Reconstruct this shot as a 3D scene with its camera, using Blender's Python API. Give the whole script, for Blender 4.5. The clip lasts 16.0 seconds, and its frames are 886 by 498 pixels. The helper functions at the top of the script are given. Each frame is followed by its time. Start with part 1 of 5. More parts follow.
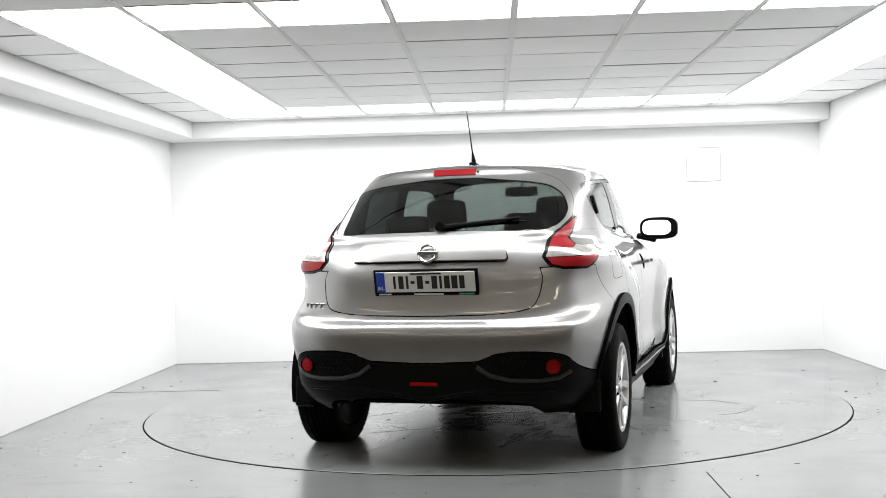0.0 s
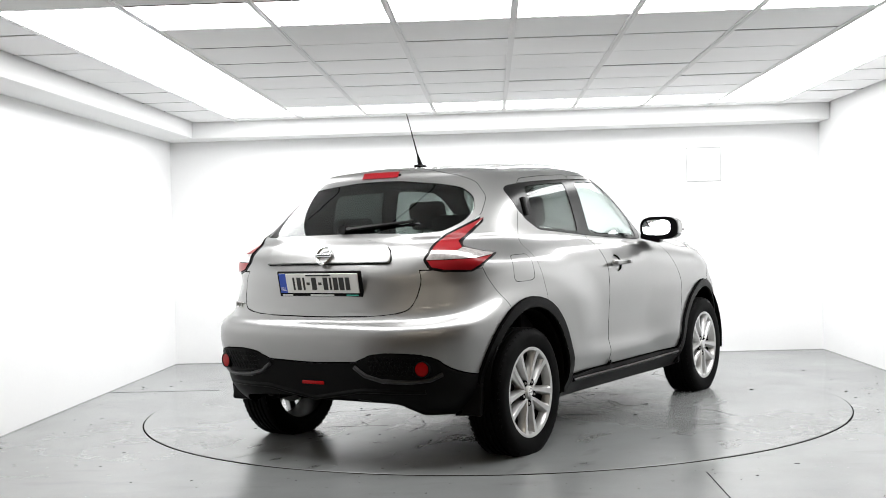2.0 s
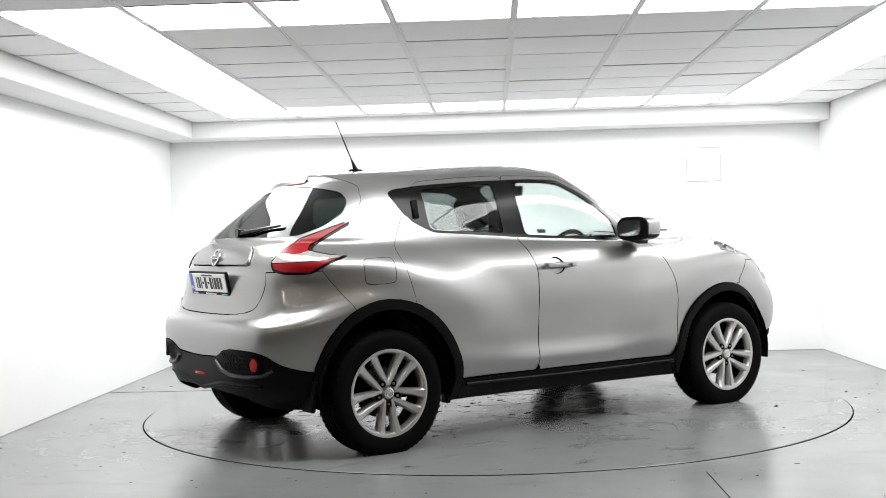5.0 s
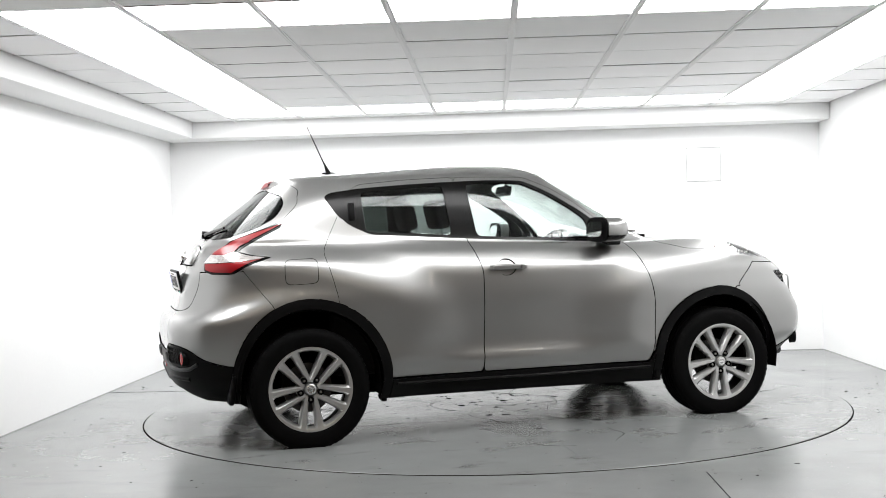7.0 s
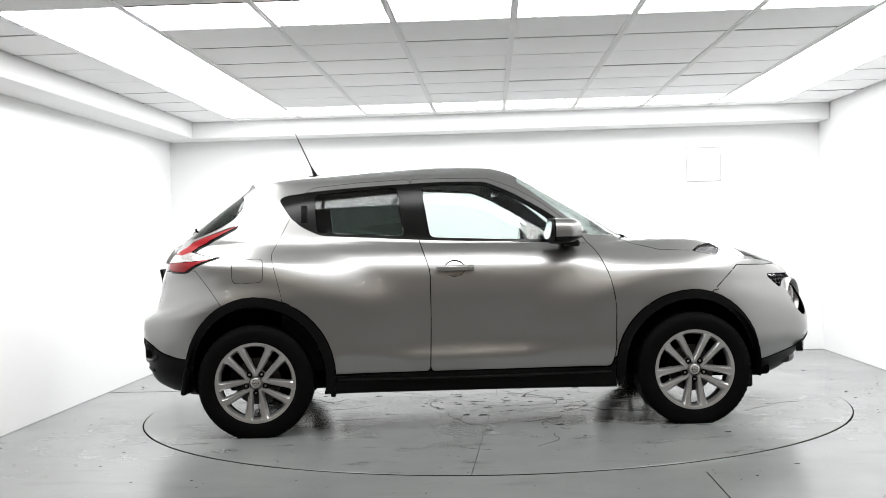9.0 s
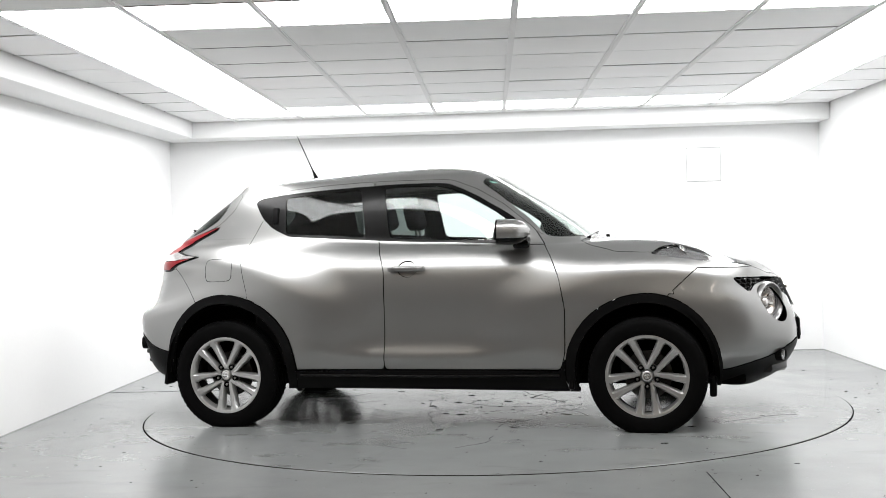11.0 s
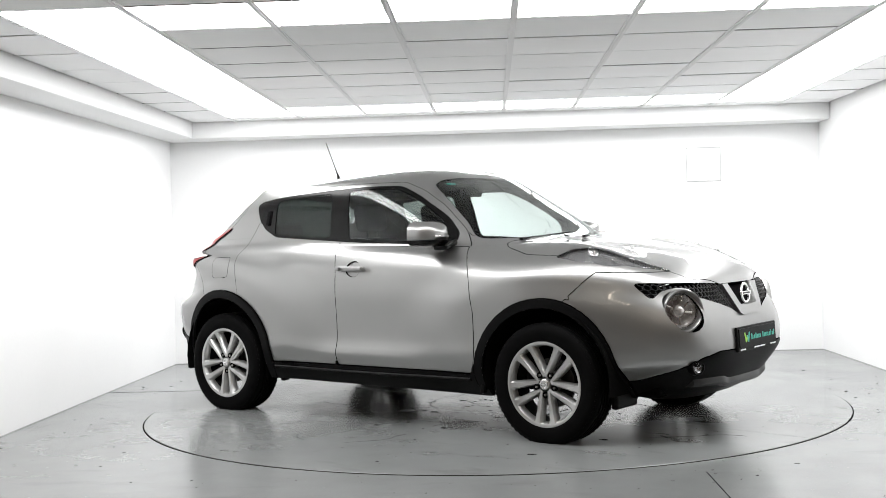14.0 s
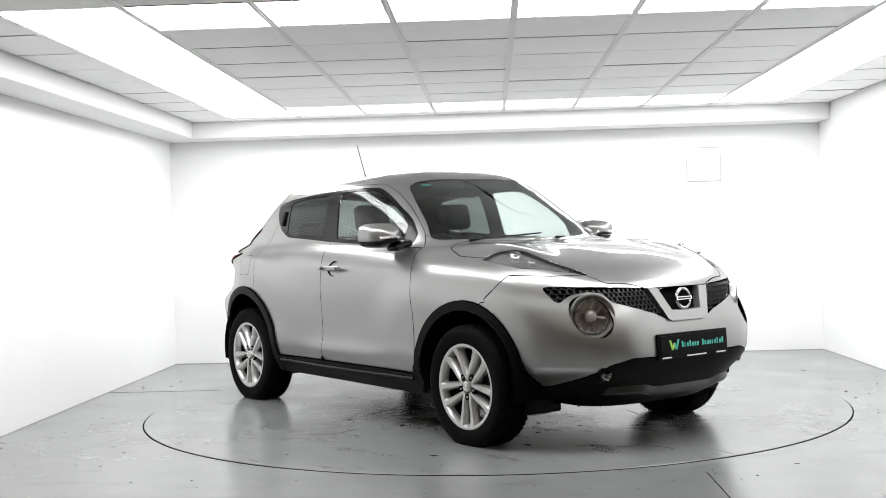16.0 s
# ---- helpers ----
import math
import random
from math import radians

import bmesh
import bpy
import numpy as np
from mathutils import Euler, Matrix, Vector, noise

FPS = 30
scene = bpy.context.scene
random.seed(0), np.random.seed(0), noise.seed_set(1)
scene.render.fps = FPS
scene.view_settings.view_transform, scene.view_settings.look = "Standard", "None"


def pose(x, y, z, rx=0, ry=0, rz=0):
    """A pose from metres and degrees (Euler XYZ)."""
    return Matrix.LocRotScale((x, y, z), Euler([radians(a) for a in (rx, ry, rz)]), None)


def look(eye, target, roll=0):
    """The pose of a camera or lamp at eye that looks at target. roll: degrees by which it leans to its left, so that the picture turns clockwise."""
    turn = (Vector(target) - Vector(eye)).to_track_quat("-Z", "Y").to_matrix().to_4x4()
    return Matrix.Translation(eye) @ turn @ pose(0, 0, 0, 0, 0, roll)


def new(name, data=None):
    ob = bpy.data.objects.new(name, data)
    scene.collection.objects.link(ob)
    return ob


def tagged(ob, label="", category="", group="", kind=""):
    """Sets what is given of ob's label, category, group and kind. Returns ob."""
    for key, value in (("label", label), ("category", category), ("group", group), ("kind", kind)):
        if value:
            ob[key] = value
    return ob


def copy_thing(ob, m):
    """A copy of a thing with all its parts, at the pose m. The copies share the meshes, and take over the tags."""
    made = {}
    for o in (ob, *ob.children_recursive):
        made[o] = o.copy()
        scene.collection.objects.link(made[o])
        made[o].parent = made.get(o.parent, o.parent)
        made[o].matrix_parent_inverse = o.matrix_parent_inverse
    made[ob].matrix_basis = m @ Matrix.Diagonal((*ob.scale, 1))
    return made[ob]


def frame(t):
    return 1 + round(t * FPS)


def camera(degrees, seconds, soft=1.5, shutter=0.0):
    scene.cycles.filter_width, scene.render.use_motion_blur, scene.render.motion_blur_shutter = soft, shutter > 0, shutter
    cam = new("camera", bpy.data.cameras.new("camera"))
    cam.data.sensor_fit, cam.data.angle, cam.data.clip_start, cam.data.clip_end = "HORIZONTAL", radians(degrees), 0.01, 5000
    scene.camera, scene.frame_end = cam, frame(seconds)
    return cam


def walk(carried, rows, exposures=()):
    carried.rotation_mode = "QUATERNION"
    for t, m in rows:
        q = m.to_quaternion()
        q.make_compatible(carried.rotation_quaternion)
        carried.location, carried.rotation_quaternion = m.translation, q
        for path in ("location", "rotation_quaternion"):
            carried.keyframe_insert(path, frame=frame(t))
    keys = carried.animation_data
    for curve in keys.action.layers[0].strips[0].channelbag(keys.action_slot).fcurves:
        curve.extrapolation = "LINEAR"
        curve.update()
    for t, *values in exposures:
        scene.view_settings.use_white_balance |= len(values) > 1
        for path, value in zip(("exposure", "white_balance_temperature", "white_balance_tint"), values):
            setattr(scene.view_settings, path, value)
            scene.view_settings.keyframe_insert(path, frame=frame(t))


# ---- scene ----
from mathutils.bvhtree import BVHTree

# ---- camera: stands still on its tripod ----
cam = camera(42.96, 16.0, soft=0.75)
EYE, YAW, PITCH = Vector((0.0116, -7.5483, 1.1268)), radians(-2.4327), radians(-0.6735)
AIM = EYE + Vector((math.sin(YAW) * math.cos(PITCH), math.cos(YAW) * math.cos(PITCH), math.sin(PITCH)))
walk(cam, [(0.0, look(EYE, AIM, -1.5922)), (16.0, look(EYE, AIM, -1.5922))])

# ---- light: lit ceiling panels below, a faint neutral surrounding ----
PANEL_GLOW = 10.4
HALL_GLOW = 15.0
scene.view_settings.exposure = 0.0
world = bpy.data.worlds.new("world")
scene.world = world
world.use_nodes = True
world.node_tree.nodes["Background"].inputs[0].default_value = (0.8, 0.85, 0.9, 1)
world.node_tree.nodes["Background"].inputs[1].default_value = 0.02


# ---- materials ----
def material(name, color, rough=0.5, metal=0.0, vary=0.0, scale=8.0, fine=60.0, bump_height=0.0, coat=0.0, rough_vary=0.0):
    m = bpy.data.materials.new(name)
    m.use_nodes = True
    nt = m.node_tree
    b = nt.nodes["Principled BSDF"]
    b.inputs["Base Color"].default_value = (*color, 1)
    b.inputs["Roughness"].default_value = rough
    b.inputs["Metallic"].default_value = metal
    b.inputs["Coat Weight"].default_value = coat
    b.inputs["Coat Roughness"].default_value = 0.015
    if not (vary or bump_height or rough_vary):
        return m
    co = nt.nodes.new("ShaderNodeTexCoord")
    big, small = nt.nodes.new("ShaderNodeTexNoise"), nt.nodes.new("ShaderNodeTexNoise")
    for n, s in ((big, scale), (small, fine)):
        nt.links.new(co.outputs["Object"], n.inputs["Vector"])
        n.inputs["Scale"].default_value, n.inputs["Detail"].default_value = s, 5
    mix = nt.nodes.new("ShaderNodeMath")
    mix.operation = "MULTIPLY_ADD"
    mix.inputs[1].default_value = 0.4
    nt.links.new(small.outputs["Fac"], mix.inputs[0])
    nt.links.new(big.outputs["Fac"], mix.inputs[2])
    if vary:
        ramp = nt.nodes.new("ShaderNodeMapRange")
        ramp.inputs["From Min"].default_value, ramp.inputs["From Max"].default_value = 0.45, 0.95
        ramp.inputs["To Min"].default_value, ramp.inputs["To Max"].default_value = 1 - vary, 1 + vary
        nt.links.new(mix.outputs[0], ramp.inputs["Value"])
        mul = nt.nodes.new("ShaderNodeVectorMath")
        mul.operation = "SCALE"
        mul.inputs[0].default_value = color
        nt.links.new(ramp.outputs[0], mul.inputs["Scale"])
        nt.links.new(mul.outputs[0], b.inputs["Base Color"])
    if rough_vary:
        rr = nt.nodes.new("ShaderNodeMapRange")
        rr.inputs["From Min"].default_value, rr.inputs["From Max"].default_value = 0.45, 0.95
        rr.inputs["To Min"].default_value, rr.inputs["To Max"].default_value = rough - rough_vary, rough + rough_vary
        nt.links.new(mix.outputs[0], rr.inputs["Value"])
        nt.links.new(rr.outputs[0], b.inputs["Roughness"])
    if bump_height:
        bn = nt.nodes.new("ShaderNodeBump")
        bn.inputs["Strength"].default_value, bn.inputs["Distance"].default_value = 1.0, bump_height
        nt.links.new(small.outputs["Fac"], bn.inputs["Height"])
        nt.links.new(bn.outputs[0], b.inputs["Normal"])
    return m


def glowing(name, color, strength):
    m = bpy.data.materials.new(name)
    m.use_nodes = True
    b = m.node_tree.nodes["Principled BSDF"]
    b.inputs["Base Color"].default_value = (0.8, 0.8, 0.8, 1)
    b.inputs["Emission Color"].default_value = (*color, 1)
    b.inputs["Emission Strength"].default_value = strength
    return m


def pane_material(name, tint, gloss=0.04):
    """Thin glass: tinted see-through with a Fresnel gloss."""
    m = bpy.data.materials.new(name)
    m.use_nodes = True
    nt = m.node_tree
    nt.nodes.remove(nt.nodes["Principled BSDF"])
    tr, gl = nt.nodes.new("ShaderNodeBsdfTransparent"), nt.nodes.new("ShaderNodeBsdfGlossy")
    lw, mx = nt.nodes.new("ShaderNodeLayerWeight"), nt.nodes.new("ShaderNodeMixShader")
    tr.inputs[0].default_value = (*tint, 1)
    gl.inputs["Roughness"].default_value = 0.01
    lw.inputs["Blend"].default_value = 0.5
    fifth, fr = nt.nodes.new("ShaderNodeMath"), nt.nodes.new("ShaderNodeMath")
    fifth.operation, fr.operation = "POWER", "MULTIPLY_ADD"
    fifth.inputs[1].default_value = 5.0
    fr.inputs[1].default_value, fr.inputs[2].default_value = 1 - gloss, gloss
    nt.links.new(lw.outputs["Facing"], fifth.inputs[0])
    nt.links.new(fifth.outputs[0], fr.inputs[0])
    nt.links.new(fr.outputs[0], mx.inputs[0])
    nt.links.new(tr.outputs[0], mx.inputs[1])
    nt.links.new(gl.outputs[0], mx.inputs[2])
    nt.links.new(mx.outputs[0], nt.nodes["Material Output"].inputs[0])
    return m


def floor_material(name, dirt):
    """Grey floor paint with soft mottling, scuffs and small dark specks; even, slightly broken gloss."""
    m = bpy.data.materials.new(name)
    m.use_nodes = True
    nt = m.node_tree
    b = nt.nodes["Principled BSDF"]
    b.inputs["Roughness"].default_value = 0.24
    b.inputs["Specular IOR Level"].default_value = 0.8
    co = nt.nodes.new("ShaderNodeTexCoord")

    def noise(scale, detail, stretch=(1, 1, 1)):
        mp, n = nt.nodes.new("ShaderNodeMapping"), nt.nodes.new("ShaderNodeTexNoise")
        mp.inputs["Scale"].default_value = stretch
        nt.links.new(co.outputs["Object"], mp.inputs["Vector"])
        nt.links.new(mp.outputs[0], n.inputs["Vector"])
        n.inputs["Scale"].default_value, n.inputs["Detail"].default_value = scale, detail
        return n.outputs["Fac"]

    def ranged(socket, a, z, lo, hi):
        n = nt.nodes.new("ShaderNodeMapRange")
        for k, v in (("From Min", a), ("From Max", z), ("To Min", lo), ("To Max", hi)):
            n.inputs[k].default_value = v
        nt.links.new(socket, n.inputs["Value"])
        return n.outputs[0]

    def times(a, c):
        n = nt.nodes.new("ShaderNodeMath")
        n.operation = "MULTIPLY"
        nt.links.new(a, n.inputs[0])
        nt.links.new(c, n.inputs[1])
        return n.outputs[0]

    k = ranged(noise(0.7, 4), 0.3, 0.7, 0.93, 1.06)
    k = times(k, ranged(noise(5.0, 6), 0.3, 0.7, 0.96, 1.04))
    k = times(k, ranged(noise(23.0, 3), 0.70, 0.76, 1.0, 0.45))
    k = times(k, ranged(noise(2.2, 5, (1, 2.5, 1)), 0.58, 0.80, 1.0, dirt))
    k = times(k, ranged(noise(140.0, 2), 0.3, 0.7, 0.97, 1.03))
    mul = nt.nodes.new("ShaderNodeVectorMath")
    mul.operation = "SCALE"
    mul.inputs[0].default_value = (0.188, 0.195, 0.194)
    nt.links.new(k, mul.inputs["Scale"])
    nt.links.new(mul.outputs[0], b.inputs["Base Color"])
    nt.links.new(ranged(noise(2.0, 5), 0.3, 0.7, 0.19, 0.26), b.inputs["Roughness"])
    return m


PAINT = material("silver metallic paint", (0.30, 0.299, 0.296), 0.34, 0.86, vary=0.03, scale=3, fine=900, bump_height=0.00003, coat=1.0)
PAINT_BSDF = PAINT.node_tree.nodes["Principled BSDF"]
PAINT_BSDF.inputs["Specular Tint"].default_value = (0.60, 0.60, 0.60, 1)
PAINT_BSDF.inputs["Coat IOR"].default_value = 1.5
WALL = material("white wall paint", (0.84, 0.842, 0.842), 0.7, vary=0.02, scale=0.8, fine=40, bump_height=0.0006)
TILE = material("mineral fibre ceiling tile", (0.93, 0.93, 0.93), 0.9, vary=0.03, scale=1.5, fine=160, bump_height=0.0004)
TBAR = material("white enamelled ceiling bar", (0.80, 0.80, 0.80), 0.5)
VOID = material("dark ceiling void", (0.02, 0.02, 0.02), 0.9)
PANEL = glowing("lit ceiling diffuser", (1.0, 1.0, 1.0), PANEL_GLOW)
EDGEGREY = material("grey for panel frame and shaded wall gap", (0.33, 0.33, 0.33), 0.6)
PIT = material("dark turntable pit", (0.01, 0.01, 0.01), 0.9)
FLOOR = floor_material("grey floor paint", 0.8)
DISC = floor_material("grey turntable paint", 0.6)
BLACK = material("black grained plastic", (0.004, 0.004, 0.0042), 0.42, vary=0.15, scale=6, fine=500, bump_height=0.0002)
GLOSSBLACK = material("gloss black trim", (0.003, 0.003, 0.003), 0.2)
BLACKSHEEN = material("satin black grille", (0.010, 0.010, 0.011), 0.35)
INNER = material("dark inner panel", (0.004, 0.004, 0.004), 0.9)
RUBBER = material("tyre rubber", (0.002, 0.002, 0.0021), 0.65, vary=0.2, scale=9, fine=200, bump_height=0.0003)
ALLOY = material("silver alloy wheel paint", (0.46, 0.46, 0.455), 0.32, 0.80, vary=0.04, scale=12, fine=200, coat=0.6)
# near-black copy of the wheel metal; shade behind the spokes is in its colour
BARREL = material("metal darkened for shade", (0.02, 0.02, 0.02), 0.45, 0.6)
DISCSTEEL = material("dark brake steel", (0.06, 0.059, 0.057), 0.45, 0.8, vary=0.2, scale=20, fine=200)
STEEL = material("worn steel", (0.30, 0.29, 0.28), 0.4, 0.9, vary=0.15, scale=20, fine=200)
MIRROR = material("mirror glass", (0.80, 0.81, 0.82), 0.03, 1.0)
CHROME = material("chrome", (0.80, 0.80, 0.80), 0.08, 1.0)
RED = material("red lamp plastic", (0.22, 0.003, 0.007), 0.28)
DARKRED = material("red reflector", (0.30, 0.003, 0.004), 0.2, vary=0.1, scale=80, fine=400)
CLEARLAMP = material("clear silvered lamp", (0.66, 0.63, 0.62), 0.18, 0.7, vary=0.3, scale=40, fine=200, coat=1.0)
SMOKED = material("smoked lamp reflector", (0.22, 0.22, 0.23), 0.22, 0.7, vary=0.3, scale=30, fine=150, coat=1.0)
GLASS = pane_material("clear green-tinted glass", (0.91, 0.945, 0.935))
TINTED = pane_material("privacy glass", (0.37, 0.40, 0.39))
LENS = pane_material("clear lamp lens", (0.98, 0.98, 0.98), 0.02)
FABRIC = material("charcoal seat fabric", (0.012, 0.012, 0.013), 0.9, vary=0.2, scale=20, fine=300, bump_height=0.0005)
LINER = material("grey roof lining", (0.04, 0.04, 0.04), 0.9, vary=0.04, scale=10, fine=300)
DASH = material("dark dashboard plastic", (0.010, 0.010, 0.011), 0.6, vary=0.1, scale=20, fine=300, bump_height=0.0003)
PLATEWHITE = material("white number plate", (0.78, 0.78, 0.76), 0.35)
PLATEBLUE = material("blue plate band", (0.02, 0.07, 0.45), 0.35)
INK = material("black print", (0.015, 0.015, 0.015), 0.45)
TEAL = material("teal print", (0.05, 0.42, 0.33), 0.45)
SATIN = material("satin dark grey plastic", (0.008, 0.008, 0.0085), 0.4, vary=0.15, scale=6, fine=500)
PALE = material("pale print", (0.70, 0.72, 0.72), 0.45)
LIME = material("lime print", (0.35, 0.62, 0.08), 0.45)
HALLWALL = material("brown hall cladding", (0.32, 0.25, 0.20), 0.8, vary=0.25, scale=0.7, fine=6)
HALLTOP = material("dark hall roof", (0.20, 0.18, 0.16), 0.9, vary=0.2, scale=0.7, fine=6)
STRIP = glowing("hall strip lamp", (1.0, 0.86, 0.68), HALL_GLOW)


for dull, spec in ((BLACK, .07), (INNER, .02), (RUBBER, .05), (VOID, 0), (PIT, 0), (FABRIC, .03), (DASH, .05), (GLOSSBLACK, .22), (RED, .3), (DARKRED, .2)):
    dull.node_tree.nodes["Principled BSDF"].inputs["Specular IOR Level"].default_value = spec


# ---- mesh helpers ----
def mesh_object(name, verts, faces, mats, parent=None, indices=None, smooth=False, label=""):
    me = bpy.data.meshes.new(name)
    me.from_pydata([tuple(v) for v in verts], [], faces)
    for m in mats:
        me.materials.append(m)
    if indices is not None:
        me.polygons.foreach_set("material_index", indices)
    me.polygons.foreach_set("use_smooth", [smooth] * len(me.polygons))
    me.update()
    ob = new(name, me)
    ob.parent = parent
    if label:
        ob["label"] = label
    return ob


def part(name, bm, mat, parent=None, label="", smooth=False):
    """Link a bmesh as one mesh object under a thing or a part."""
    bmesh.ops.recalc_face_normals(bm, faces=bm.faces[:])
    me = bpy.data.meshes.new(name)
    bm.to_mesh(me)
    bm.free()
    me.materials.append(mat)
    me.polygons.foreach_set("use_smooth", [smooth] * len(me.polygons))
    if smooth:
        me.set_sharp_from_angle(angle=radians(38))
    ob = new(name, me)
    ob.parent = parent
    if label:
        ob["label"] = label
    return ob


def box(bm, lo, hi, m=None, bevel=0.0, segments=2):
    """A box between two corners, set by the pose m; bevelled where asked."""
    made = bmesh.ops.create_cube(bm, size=1.0)["verts"]
    lo, hi = Vector(lo), Vector(hi)
    for v in made:
        v.co = Vector([(lo[i] + hi[i]) / 2 + v.co[i] * (hi[i] - lo[i]) for i in range(3)])
    if bevel:
        edges = list({e for v in made for e in v.link_edges})
        r = bmesh.ops.bevel(bm, geom=edges, offset=bevel, segments=segments, profile=0.5, affect="EDGES")
        made = list({v for f in r["faces"] for v in f.verts} | {v for v in made if v.is_valid})
    if m is not None:
        bmesh.ops.transform(bm, matrix=m, verts=made)
    return made


def lathe(bm, profile, segments=48, m=None, closed=False):
    """Turn (radius, along) pairs round the z axis."""
    rings = []
    for r, z in profile:
        rings.append([bm.verts.new((r * math.cos(a), r * math.sin(a), z)) for a in (2 * math.pi * k / segments for k in range(segments))]
                     if r > 1e-6 else [bm.verts.new((0, 0, z))])
    pairs = list(zip(rings, rings[1:])) + ([(rings[-1], rings[0])] if closed else [])
    for a, b in pairs:
        for k in range(segments):
            n = (k + 1) % segments
            if len(a) == 1 and len(b) == 1:
                continue
            if len(a) == 1:
                bm.faces.new((a[0], b[k], b[n]))
            elif len(b) == 1:
                bm.faces.new((a[k], a[n], b[0]))
            else:
                bm.faces.new((a[k], a[n], b[n], b[k]))
    made = [v for ring in rings for v in ring]
    if m is not None:
        bmesh.ops.transform(bm, matrix=m, verts=made)
    return made


def bar(bm, p, q, r, sides=6, r2=None):
    """A round bar from p to q."""
    p, q = Vector(p), Vector(q)
    m = Matrix.Translation(p) @ (q - p).to_track_quat("Z", "Y").to_matrix().to_4x4()
    length = (q - p).length
    return lathe(bm, [(0, 0), (r, 0), (r2 if r2 is not None else r, length), (0, length)], sides, m)


def tube(bm, points, r, sides=6):
    """One round tube along a line of points."""
    pts = [Vector(p) for p in points]
    rings, side = [], None
    for i, p in enumerate(pts):
        d = (pts[min(i + 1, len(pts) - 1)] - pts[max(i - 1, 0)]).normalized()
        if side is None:
            side = d.orthogonal().normalized()
        side = (side - d * side.dot(d)).normalized()
        other = d.cross(side)
        rings.append([bm.verts.new(p + (side * math.cos(a) + other * math.sin(a)) * r) for a in (2 * math.pi * k / sides for k in range(sides))])
    for a, b in zip(rings, rings[1:]):
        for k in range(sides):
            bm.faces.new((a[k], a[(k + 1) % sides], b[(k + 1) % sides], b[k]))
    bm.faces.new(rings[0])
    bm.faces.new(rings[-1])


def prism(bm, outline, lo, hi, axis=2):
    """A flat outline (pairs) given depth along an axis."""
    def at(p, d):
        q = list(p)
        q.insert(axis, d)
        return q
    a = [bm.verts.new(at(p, lo)) for p in outline]
    b = [bm.verts.new(at(p, hi)) for p in outline]
    n = len(outline)
    bm.faces.new(a[::-1])
    bm.faces.new(b)
    for i in range(n):
        bm.faces.new((a[i], a[(i + 1) % n], b[(i + 1) % n], b[i]))
    return a + b


def empty(name, label, category, group="", kind=""):
    ob = new(name)
    return tagged(ob, label, category, group, kind)


def light_below(ob, body):
    """Only the underside of a lamp's diffuser gives light; its other faces take another material."""
    ob.data.materials.append(body)
    for p in ob.data.polygons:
        p.material_index = 0 if p.normal.z < -.9 else 1


# ---- the room ----
XL, XR, YB, YF = -2.952, 3.022, 2.849, -3.20
CEIL, BEAM = 2.207, 2.062
BEAM_Y, BEAM_X = 2.49, -2.642
GX, GY, SX, SY = -1.644, -1.890, 0.600, 0.586
DISC_R = 2.2665
GROUND = -.005


